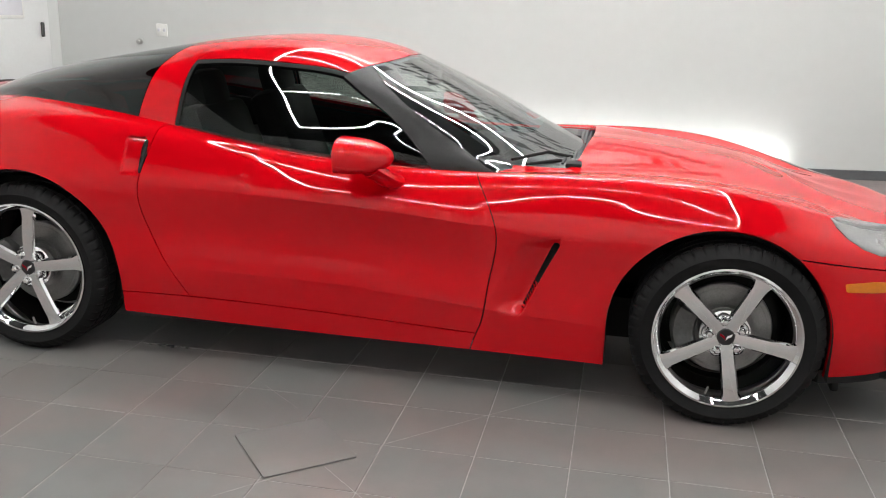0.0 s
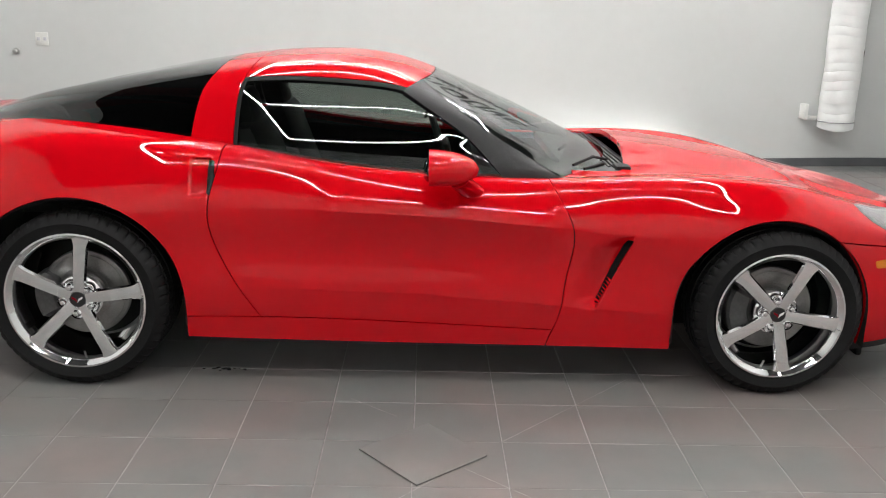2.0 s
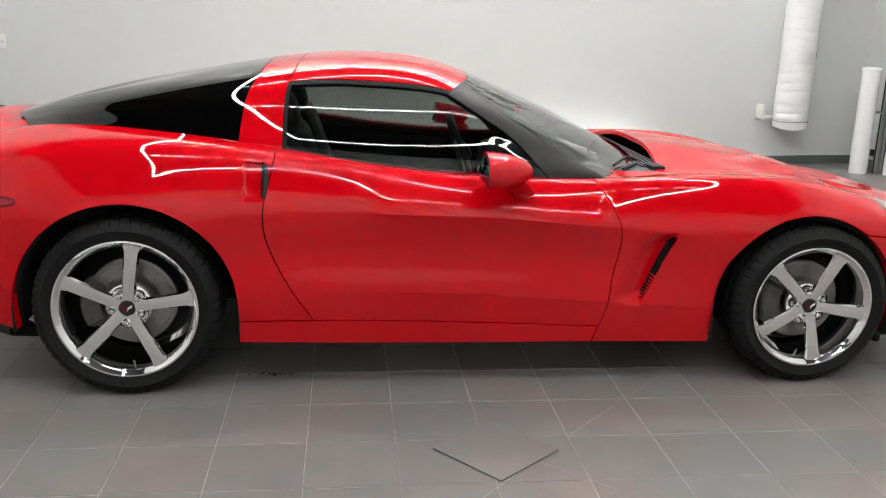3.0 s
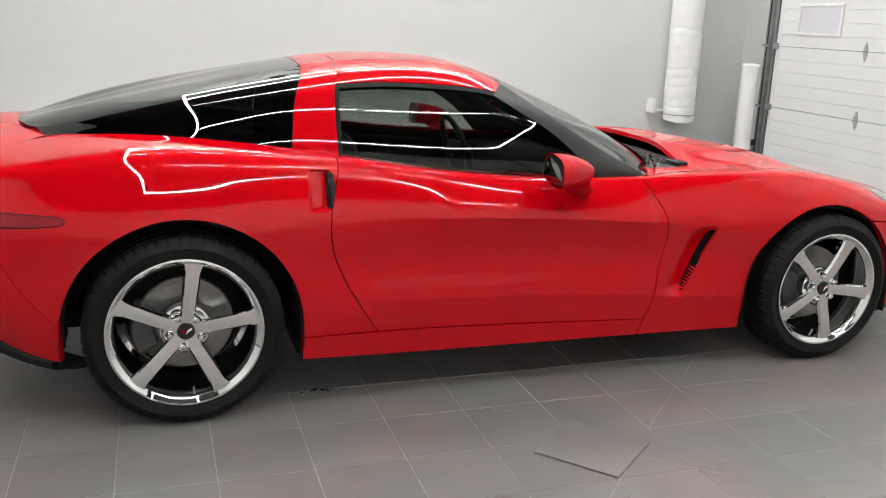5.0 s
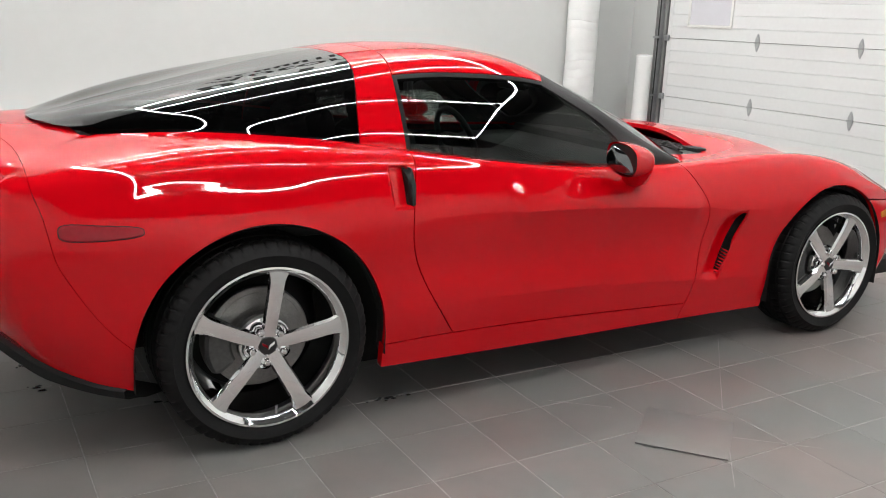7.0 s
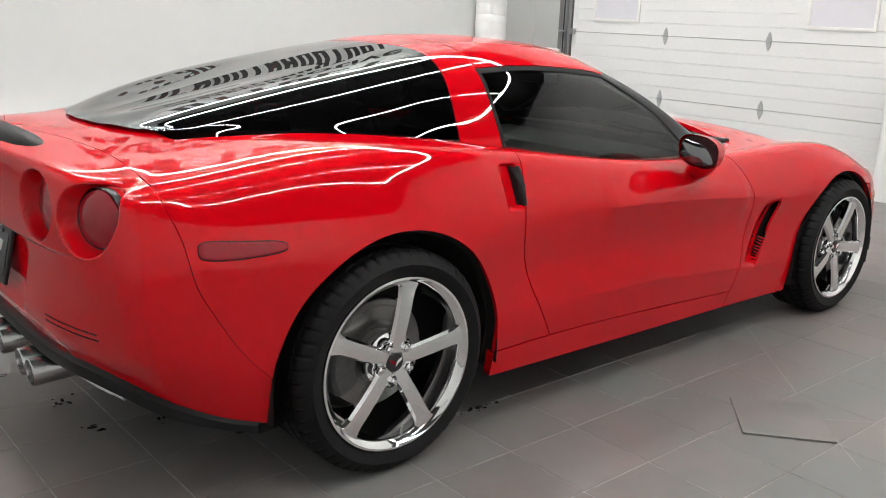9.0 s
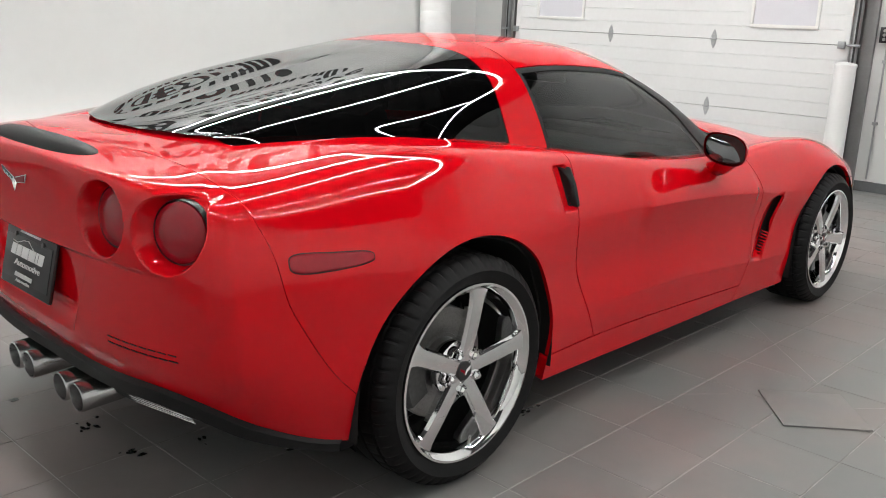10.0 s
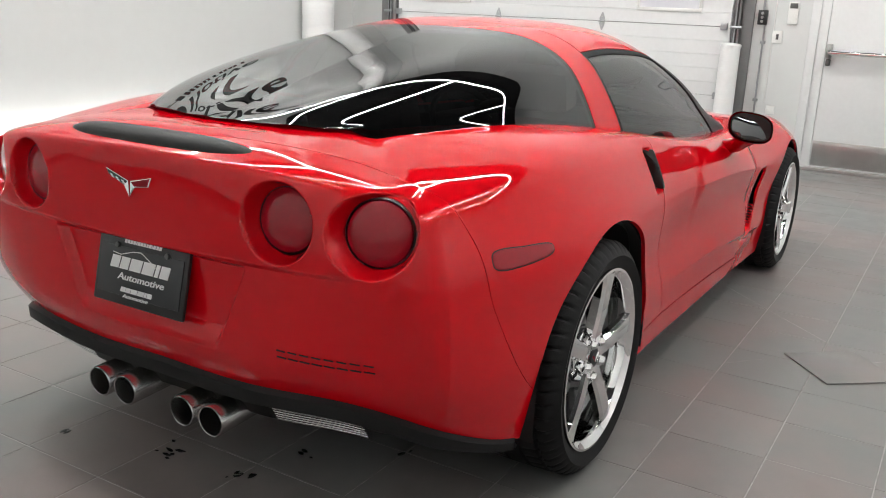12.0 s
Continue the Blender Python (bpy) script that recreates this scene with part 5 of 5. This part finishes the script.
# cabin
def seat(s):
    root = new("seat")
    root.parent = CAR
    part("cushion", box_bm((-.55, s * .39 - .24, .28), (.02, s * .39 + .24, .46), .06), LEATHER, root, "black leather seat cushion")
    part("backrest", box_bm((-.10, -.25, 0), (.06, .25, .60), .06, Matrix.Translation((-.56, s * .39, .42)) @ Matrix.Rotation(radians(-20), 4, "Y")), LEATHER, root)
    part("headrest", box_bm((-.06, -.13, 0), (.05, .13, .17), .045, Matrix.Translation((-.755, s * .39, .95)) @ Matrix.Rotation(radians(-15), 4, "Y")), LEATHER, root)


for s in (-1, 1):
    seat(s)
part("dashboard", box_bm((.18, -.66, .52), (.62, .66, .79), .05), LEATHER, CAR, "black dashboard")
part("console", box_bm((-.6, -.13, .25), (.3, .13, .56), .03), LEATHER, CAR)
part("cargo_floor", box_bm((-1.75, -.62, .62), (-.85, .62, .66), .01), LEATHER, CAR)
part("bulkhead", box_bm((-.93, -.66, .3), (-.88, .66, .78), .01), LEATHER, CAR)
bm = lathe([(.175 + .015 * math.cos(a), .015 * math.sin(a)) for a in (2 * math.pi * k / 10 for k in range(10))], 40, axis="x", closed=True, m=Matrix.Translation((.05, .37, .77)) @ Matrix.Rotation(radians(-20), 4, "Y"))
part("steering_wheel", bm, LEATHER, CAR, "black steering wheel")
part("wheel_hub", box_bm((-.02, -.15, -.035), (.03, .15, .035), .02, Matrix.Translation((.06, .37, .77)) @ Matrix.Rotation(radians(-20), 4, "Y")), LEATHER, CAR)
part("interior_mirror", box_bm((.10, -.11, 1.06), (.125, .11, 1.12), .012), BLACK_PLASTIC, CAR)

# ---- room things ----
EZ = EAST_Z


def sectional_door(x, y0, y1, z0, rows, hinge_ys, windows, name, facing=-1, label=""):
    """A sectional overhead door whose face looks along facing * x."""
    d = thing(name, label, "garage door")
    H = 0.605
    f = facing
    for i in range(rows):
        a, b = z0 + i * H, z0 + (i + 1) * H - .004
        bm = bmesh.new()
        n = 5
        prof = []
        for k in range(n):
            lo, hi = a + (b - a) * k / n, a + (b - a) * (k + 1) / n
            prof += [(lo + .002, 0), (hi - .006, 0), (hi - .004, -.0035), (hi - .0, -.0035)]
        prof[-1] = (b, -.001)
        prof[-2] = (b - .003, 0)
        vs0 = [bm.verts.new((x + f * o, y0, z)) for z, o in prof]
        vs1 = [bm.verts.new((x + f * o, y1, z)) for z, o in prof]
        bk0 = [bm.verts.new((x - f * .045, y0, z)) for z in (a, b)]
        bk1 = [bm.verts.new((x - f * .045, y1, z)) for z in (a, b)]
        for j in range(len(prof) - 1):
            bm.faces.new((vs0[j], vs0[j + 1], vs1[j + 1], vs1[j]))
        bm.faces.new((bk0[0], bk0[1], bk1[1], bk1[0]))
        bm.faces.new((vs0[-1], bk0[1], bk1[1], vs1[-1]))
        bm.faces.new((vs0[0], vs1[0], bk1[0], bk0[0]))
        bmesh.ops.recalc_face_normals(bm, faces=bm.faces)
        part("panel", bm, WHITE_DOOR, d, smooth=False)
        part("end_cap", box_bm((x + f * .001, y1 - .055, a + .002), (x + f * .003, y1, b - .002)), GALV if f > 0 else WHITE_DOOR, d, smooth=False)
    for i in range(1, rows):
        z = z0 + i * H - .002
        for hy in hinge_ys:
            h = new("hinge")
            h.parent = d
            for s in (-1, 1):
                part("leaf", prism([(-.020, s * .004), (.020, s * .004), (.028, s * .022), (.010, s * .07), (.004, s * .082), (-.004, s * .082), (-.010, s * .07), (-.028, s * .022)], .004, Matrix.Translation((x + f * .001, hy, z)) @ Matrix.Rotation(radians(90), 4, "Z") @ Matrix.Rotation(radians(90), 4, "X") if f > 0 else Matrix.Translation((x - .001, hy, z)) @ Matrix.Rotation(radians(-90), 4, "Z") @ Matrix.Rotation(radians(90), 4, "X")), GALV, h, smooth=False)
            part("knuckle", tube([(x + f * .010, hy - .032, z), (x + f * .010, hy + .032, z)], .008, 10), GALV, h)
            for s in (-1, 1):
                part("bolt", lathe([(.001, .0), (.006, .0), (.005, .006), (.001, .007)], 6, axis="x", m=Matrix.Translation((x + f * .004 - (.007 if f < 0 else 0), hy, z + s * .04))), STEEL, h)
    for wy0, wy1, wz0, wz1 in windows:
        w = new("door_window")
        w.parent = d
        bm = bmesh.new()
        t = .030
        for lo, hi in (((wy0, wz0), (wy1, wz0 + t)), ((wy0, wz1 - t), (wy1, wz1)), ((wy0, wz0 + t), (wy0 + t, wz1 - t)), ((wy1 - t, wz0 + t), (wy1, wz1 - t))):
            box(bm, (min(x, x + f * .014), lo[0], lo[1]), (max(x, x + f * .014), hi[0], hi[1]), .004)
        part("window_frame", bm, WHITE_PLASTIC, w)
        part("pane", box_bm((min(x + f * .004, x + f * .006), wy0 + t, wz0 + t), (max(x + f * .004, x + f * .006), wy1 - t, wz1 - t)), FROST, w, "frosted pale pane", smooth=False)
    return d


Z0 = .027
sectional_door(4.60, .295, 3.81, Z0, 6, (1.494, 2.60), ((2.93, 3.53, 1.35, 1.65), (.56, 1.166, 1.35, 1.65)), "overhead_door", -1, "white sectional overhead door with steel hinges and small windows")

# door tracks, jambs
for y, s in ((3.90, 1), (.235, -1)):
    t = thing("door_track", "galvanised steel vertical door track with rollers", "door track", "door tracks")
    part("channel", box_bm((4.55, y - .018, Z0 - .02), (4.60, y + .018, 3.6), .003), GALV, t)
    # black strip on the solid channel, drawing the shade inside its slot
    part("slot_shade", box_bm((4.545, y - .012, Z0), (4.551, y + .004, 3.55)), BLACK_PLASTIC, t)
    part("angle", box_bm((4.60, y - s * .045 - .01, Z0 - .02), (4.68, y + .05, 3.6), .002), JAMB_GREY, t)
    for i in range(1, 5):
        z = Z0 + .605 * i
        r = part("roller", tube([(4.535, y - .05, z), (4.535, y + .05, z)], .012, 10), GALV, t)
        part("roller_bracket", box_bm((4.56, y - s * .11 - .03, z - .03), (4.585, y - s * .11 + .03, z + .03), .004), GALV, t)
for y0, y1 in ((3.98, 4.07), (.12, .215)):
    tagged(link_mesh("door_jamb", box_bm((4.655, y0, Z0 - .05), (WALL_E - .002, y1, 3.7), .004), JAMB_GREY), "dark grey painted door jamb", "jamb", kind="structure")
tagged(link_mesh("outside_backing", box_bm((WALL_E + .02, DOOR_Y0, 0), (WALL_E + .1, DOOR_Y1, DOOR_TOP)), JAMB_GREY, smooth=False), "grey back of the closed doorway", "wall", kind="structure")


def bollard(x, y, top):
    z = floor_z(x, y)
    b = thing("bollard", "white sleeved steel bollard beside the overhead door", "bollard", "bollards")
    part("sleeve", lathe([(.083, z - .003), (.083, top - .035), (.088, top - .034), (.088, top - .02)], 40, axis="z", m=Matrix.Translation((x, y, 0))), WHITE_GLOSS, b)
    part("cap", lathe([(.089, top - .034), (.089, top - .016), (.075, top - .006), (.04, top), (.001, top + .002)], 40, axis="z", m=Matrix.Translation((x, y, 0))), WHITE_GLOSS, b)


bollard(4.413, 3.93, 1.055)
bollard(4.40, .225, 1.105)
sensor = thing("door_sensor", "small black photo sensor on the door track", "sensor")
part("case", box_bm((4.50, 3.92, .215), (4.56, 3.98, .275), .006), BLACK_PLASTIC, sensor)
part("bracket", box_bm((4.555, 3.90, .19), (4.58, 3.96, .23), .003), GALV, sensor)

# fabric-wrapped vertical duct on the north wall
duct = thing("wrapped_duct", "white fabric-wrapped vertical duct hanging beside the corner", "duct")
prof = []
z = .43
random.seed(4)
while z < 6.05:
    r = .163 + random.uniform(-.0015, .0015)
    st = random.uniform(.07, .13)
    prof += [(r - .0016, z), (r + .001, z + .006), (r, z + st * .5), (r - .001, z + st - .004)]
    z += st
bm = bmesh.new()
rings = []
for r, zz in prof:
    rings.append([bm.verts.new((3.86 + (r + .004 * math.sin(3 * a + zz * 9)) * math.cos(a), 4.315 + r * math.sin(a), zz + .012 * math.sin(a * 2 + zz * 5))) for a in (2 * math.pi * k / 40 for k in range(40))])
for a, b in zip(rings, rings[1:]):
    for i in range(40):
        bm.faces.new((a[i], a[(i + 1) % 40], b[(i + 1) % 40], b[i]))
bm.faces.new(rings[0])
bmesh.ops.recalc_face_normals(bm, faces=bm.faces)
part("wrap", bm, WHITE_GLOSS, duct, "wrinkled white fabric sleeve")
part("clamp", tube([(3.86 + .168 * math.cos(a), 4.315 + .168 * math.sin(a), .50) for a in (math.pi * k / 16 for k in range(33))], .006, 6), GALV, duct)
part("bracket", box_bm((3.58, 4.36, .52), (3.74, 4.39, .54), .003), WHITE_PLASTIC, duct)
part("bracket_plate", box_bm((3.575, 4.35, .505), (3.605, WALL_N - .001, .65), .003), WHITE_PLASTIC, duct)
part("latch", box_bm((4.022, 4.29, 1.10), (4.037, 4.32, 1.18), .003), DARK_METAL, duct)


def wall_plate(name, y, z, w, h, label, cat, holes=()):
    t = thing(name, label, cat)
    part("plate", box_bm((WALL_E - .008, y - w / 2, z - h / 2), (WALL_E - .0005, y + w / 2, z + h / 2), .003), WHITE_PLASTIC, t)
    for dy, dz, a, b in holes:
        part("insert", box_bm((WALL_E - .011, y + dy - a / 2, z + dz - b / 2), (WALL_E - .007, y + dy + a / 2, z + dz + b / 2), .001), DARK_METAL, t)
    return t


wall_plate("key_switch", -.09, 1.172, .085, .105, "white plate with a small dark key switch", "switch", ((0, 0, .022, .045),))
wall_plate("blank_plate", -.112, .543, .080, .072, "white blank wall plate", "wall plate")
th = thing("wall_remote", "narrow white wall remote with a dark display", "remote")
part("case", box_bm((WALL_E - .022, -.240, 1.282), (WALL_E - .0005, -.156, 1.472), .006), WHITE_PLASTIC, th)
part("display", box_bm((WALL_E - .0235, -.230, 1.415), (WALL_E - .021, -.166, 1.458), .001), DARK_METAL, th)
ps = thing("push_button_station", "black three-button door control box", "switch")
part("case", box_bm((WALL_E - .055, .010, 1.268), (WALL_E - .0005, .085, 1.393), .006), BLACK_PLASTIC, ps)
for k in range(3):
    part("button", lathe([(.001, -.006), (.012, -.006), (.013, .0), (.001, .0)], 16, axis="x", m=Matrix.Translation((WALL_E - .056, .047, 1.297 + .034 * k))), STEEL, ps)
cd = thing("wall_conduit", "thin grey cable conduit down the wall", "conduit")
part("lower_run", tube([(WALL_E - .02, .025, 1.268), (WALL_E - .02, .02, .16)], .008, 8), GALV, cd)
part("upper_run", tube([(WALL_E - .02, .047, 1.393), (WALL_E - .02, .047, 5.9)], .010, 8), GALV, cd)
for z in (.62, 1.12):
    part("clip", box_bm((WALL_E - .03, .003, z - .012), (WALL_E - .001, .043, z + .012), .003), GALV, cd)
tagged(link_mesh("trim_seam", box_bm((WALL_E - .006, -.056, .61), (WALL_E - .0005, -.048, 4.2), .001), WHITE_PLASTIC), "thin white cover strip on the wall", "trim", kind="structure")

# exit door in the east wall
ex = thing("exit_door", "white steel exit door with panic bar and steel kick plate", "door")
part("leaf", box_bm((WALL_E + .01, EXIT_Y0 + .045, EZ + .035), (WALL_E + .055, EXIT_Y1 - .090, EXIT_TOP + EZ - .05), .003), WHITE_DOOR, ex)
part("kick_plate", box_bm((WALL_E + .006, EXIT_Y0 + .06, EZ + .05), (WALL_E + .0095, EXIT_Y1 - .10, EZ + .265), .001), STEEL, ex, "scuffed steel kick plate")
bar = part("panic_bar", tube([(WALL_E - .06, -.53, 1.067), (WALL_E - .06, -1.32, 1.067)], .022, 14), CHROME, ex, "silver panic bar")
part("bar_head", box_bm((WALL_E - .075, -.555, 1.02), (WALL_E + .009, -.512, 1.14), .012), STEEL, ex)
part("bar_latch", box_bm((WALL_E - .04, -.550, .955), (WALL_E + .009, -.514, 1.012), .008), DARK_METAL, ex)
part("threshold", box_bm((WALL_E - .03, EXIT_Y0, EZ - .02), (WALL_E + .15, EXIT_Y1, EZ + .032), .004), STEEL, ex)
bm = bmesh.new()
box(bm, (WALL_E + .002, EXIT_Y1 - .088, EZ - .02), (WALL_E + .06, EXIT_Y1 - .012, EXIT_TOP + EZ - .04), .003)
box(bm, (WALL_E - .018, EXIT_Y1 - .011, EZ - .02), (WALL_E + .06, EXIT_Y1 + .06, EXIT_TOP + EZ + .06), .003)
box(bm, (WALL_E - .018, EXIT_Y0 - .06, EZ - .02), (WALL_E + .06, EXIT_Y0 + .035, EXIT_TOP + EZ + .06), .003)
box(bm, (WALL_E - .018, EXIT_Y0 + .036, EXIT_TOP + EZ - .04), (WALL_E + .06, EXIT_Y1 - .012, EXIT_TOP + EZ + .06), .003)
tagged(link_mesh("exit_door_frame", bm, WHITE_DOOR), "white steel door frame", "door frame", kind="structure")
tagged(link_mesh("exit_backing", box_bm((WALL_E + .16, EXIT_Y0 - .1, 0), (WALL_E + .19, EXIT_Y1 + .1, 2.6)), WHITE_WALL, smooth=False), "plain wall behind the door", "wall", kind="structure")

# outlet and knob on the north wall, door in the west wall
o = thing("wall_outlet", "white twin wall outlet", "outlet")
part("plate", box_bm((-3.70, WALL_N - .008, 1.025), (-3.58, WALL_N - .0005, 1.145), .003), WHITE_PLASTIC, o)
for dx in (-.03, .03):
    for dz in (0,):
        part("socket", box_bm((-3.64 + dx - .014, WALL_N - .010, 1.070), (-3.64 + dx + .014, WALL_N - .007, 1.100), .002), FROST, o)
k = thing("door_stop", "small round metal door stop on the wall", "door stop")
part("base", lathe([(.001, 0), (.030, 0), (.030, -.008), (.022, -.012), (.001, -.012)], 28, m=Matrix.Translation((-3.884, WALL_N - .0005, .967))), STEEL, k)
part("ball", lathe([(.008, -.012), (.008, -.03), (.020, -.036), (.023, -.046), (.016, -.056), (.001, -.059)], 28, m=Matrix.Translation((-3.884, WALL_N - .0005, .967))), STEEL, k)
wd = thing("side_door", "white door with a small window and a lever handle", "door")
part("leaf", box_bm((WALL_W - .001, 3.30, .01), (WALL_W + .03, 4.28, 2.08), .004), WHITE_DOOR, wd)
part("pane_frame", box_bm((WALL_W + .03, 3.42, 1.17), (WALL_W + .042, 3.90, 1.85), .004), WHITE_PLASTIC, wd)
part("pane", box_bm((WALL_W + .0425, 3.45, 1.20), (WALL_W + .044, 3.87, 1.82)), FROST, wd)
part("handle", box_bm((WALL_W + .03, 4.14, .99), (WALL_W + .06, 4.17, 1.13), .008), DARK_METAL, wd)

# lettering on the north wall, as plain black shapes
sign = thing("wall_sign", "large black lettering on the white wall", "sign")


def glyphs(n, x0, x1, z0, z1, seed):
    """Letter-sized strokes; no words."""
    random.seed(seed)
    w = (x1 - x0) / n
    h = z1 - z0
    t = h * .17
    for i in range(n):
        a = x0 + i * w + w * .1
        b = x0 + (i + 1) * w - w * .1
        kind = random.choice("HULOTI")
        rects = {"H": [(a, z0, a + t, z1), (b - t, z0, b, z1), (a + t, (z0 + z1 - t) / 2, b - t, (z0 + z1 + t) / 2)],
                 "U": [(a, z0, a + t, z1), (b - t, z0, b, z1), (a + t, z0, b - t, z0 + t)],
                 "L": [(a, z0, a + t, z1), (a + t, z0, b, z0 + t)],
                 "O": [(a, z0, a + t, z1), (b - t, z0, b, z1), (a + t, z0, b - t, z0 + t), (a + t, z1 - t, b - t, z1)],
                 "T": [((a + b - t) / 2, z0, (a + b + t) / 2, z1 - t), (a, z1 - t, b, z1)],
                 "I": [((a + b - t) / 2, z0, (a + b + t) / 2, z1)]}[kind]
        bm = bmesh.new()
        for p, q, r, s in rects:
            box(bm, (p, WALL_N - .012, q), (r, WALL_N - .0005, s))
        part("plain_shape", bm, BANNER_BLACK, sign, smooth=False)


glyphs(6, SIGN_X0, SIGN_X1, SIGN_Z + 1.75, SIGN_Z + 2.75, 3)
lettering("Automotive", SIGN_X1 - SIGN_X0 - .3, .80, Matrix.Translation(((SIGN_X0 + SIGN_X1 + .3) / 2, WALL_N - .0005, SIGN_Z + .65)) @ Matrix.Rotation(radians(90), 4, "X"), sign, BANNER_BLACK, .012, .1)
glyphs(14, SIGN_X0 + .5, SIGN_X1 - .2, SIGN_Z, SIGN_Z + .35, 8)

# loose square tile lying on the floor
lt = thing("loose_tile", "loose grey square tile lying askew on the floor", "tile")
ang = math.atan2(-1.616 + 1.39, -.046 + .238)
m = Matrix.Translation((-.238, -1.390, .0)) @ Matrix.Rotation(ang, 4, "Z")
part("slab", box_bm((0, 0, .0008), (.3050, .3050, .0068), .0012, m), TILE, lt)

# small wet dirt crumbs behind and beside the car
random.seed(11)
for cx, cy, n, lx, ly in ((-1.975, .155, 7, .018, .024), (-1.968, -.10, 8, .028, .014), (-1.59, -.405, 4, .02, .012), (-.825, -.711, 14, .040, .007), (-1.767, -.172, 3, .012, .012), (-2.08, .51, 4, .02, .015)):
    bm = bmesh.new()
    for i in range(n):
        r = random.uniform(.003, .010)
        v = bmesh.ops.create_icosphere(bm, subdivisions=1, radius=r)["verts"]
        o = Vector((cx + random.gauss(0, lx), cy + random.gauss(0, ly), r * .12))
        turn, long = random.uniform(-.5, .5) + (0 if lx > ly else 1.5), random.uniform(1.0, 2.4)
        for q in v:
            x, y = q.co.x * long * random.uniform(.8, 1.2), q.co.y * random.uniform(.6, 1.1)
            q.co = Vector((x * math.cos(turn) - y * math.sin(turn), x * math.sin(turn) + y * math.cos(turn), q.co.z * .22)) + o
    tagged(link_mesh("dirt_crumbs", bm, WET), "scatter of wet dark dirt crumbs on the tiles", "dirt", kind="stuff")


# pale scratches across the tiles beside the loose one
def scratch(a, b, w, seed):
    random.seed(seed)
    bm = bmesh.new()
    a, b = Vector((*a, .0004)), Vector((*b, .0004))
    d = (b - a).normalized()
    side = Vector((-d.y, d.x, 0))
    prev = None
    N = 40
    for i in range(N + 1):
        c = a.lerp(b, i / N) + side * random.gauss(0, .0006)
        h = w * random.uniform(.35, 1.0) * (.3 if i in (0, N) else 1)
        ring = [bm.verts.new(c + side * h), bm.verts.new(c + Vector((0, 0, .0004))), bm.verts.new(c - side * h)]
        if prev:
            for k in range(2):
                bm.faces.new((prev[k], ring[k], ring[k + 1], prev[k + 1]))
        prev = ring
    part("scratch", bm, GROUT, FLOOR, "thin pale scratch", smooth=False)


scratch((.82, -.745), (.25, -1.318), .0016, 1)
scratch((.19, -1.39), (-.15, -1.752), .0018, 2)
scratch((.109, -1.501), (.33, -1.697), .0013, 3)
scratch((-.30, -.98), (-.12, -1.13), .0010, 4)

# ---- floor tiles, last ----
def tile_mesh():
    bm = bmesh.new()
    h = PITCH / 2 - .0016
    box(bm, (-h, -h, -.006), (h, h, 0), .0012, seg=1)
    me = bpy.data.meshes.new("floor_tile")
    bm.to_mesh(me)
    bm.free()
    me.materials.append(TILE)
    return me


TM = tile_mesh()
rest = bmesh.new()
near = 0
for i in range(-17, 16):
    for j in range(-21, 21):
        x, y = TX + (i + .5) * PITCH, TY + (j + .5) * PITCH
        if x > WALL_E + .1 or y > WALL_N + .1 or x < WALL_W - .1 or y < WALL_S - .1:
            continue
        z = floor_z(x, y)
        sx = math.atan((floor_z(x + .1, y) - floor_z(x - .1, y)) / .2)
        sy = math.atan((floor_z(x, y + .1) - floor_z(x, y - .1)) / .2)
        m = Matrix.Translation((x, y, z)) @ Matrix.Rotation(-sx, 4, "Y") @ Matrix.Rotation(sy, 4, "X")
        if -2.9 < x < 2.2 and -2.35 < y < -.1 or (-3.3 < x < -1.6 and -.3 < y < 1.6):
            t = new("tile", TM)
            t.matrix_basis = m @ Matrix.Translation((0, 0, random.uniform(-.0004, .0004)))
            t.parent = FLOOR
            near += 1
        else:
            box(rest, (-PITCH / 2 + .0016, -PITCH / 2 + .0016, -.006), (PITCH / 2 - .0016, PITCH / 2 - .0016, 0), 0, m)
far = link_mesh("far_tiles", rest, TILE, FLOOR, smooth=False)
far["kind"] = "stuff"
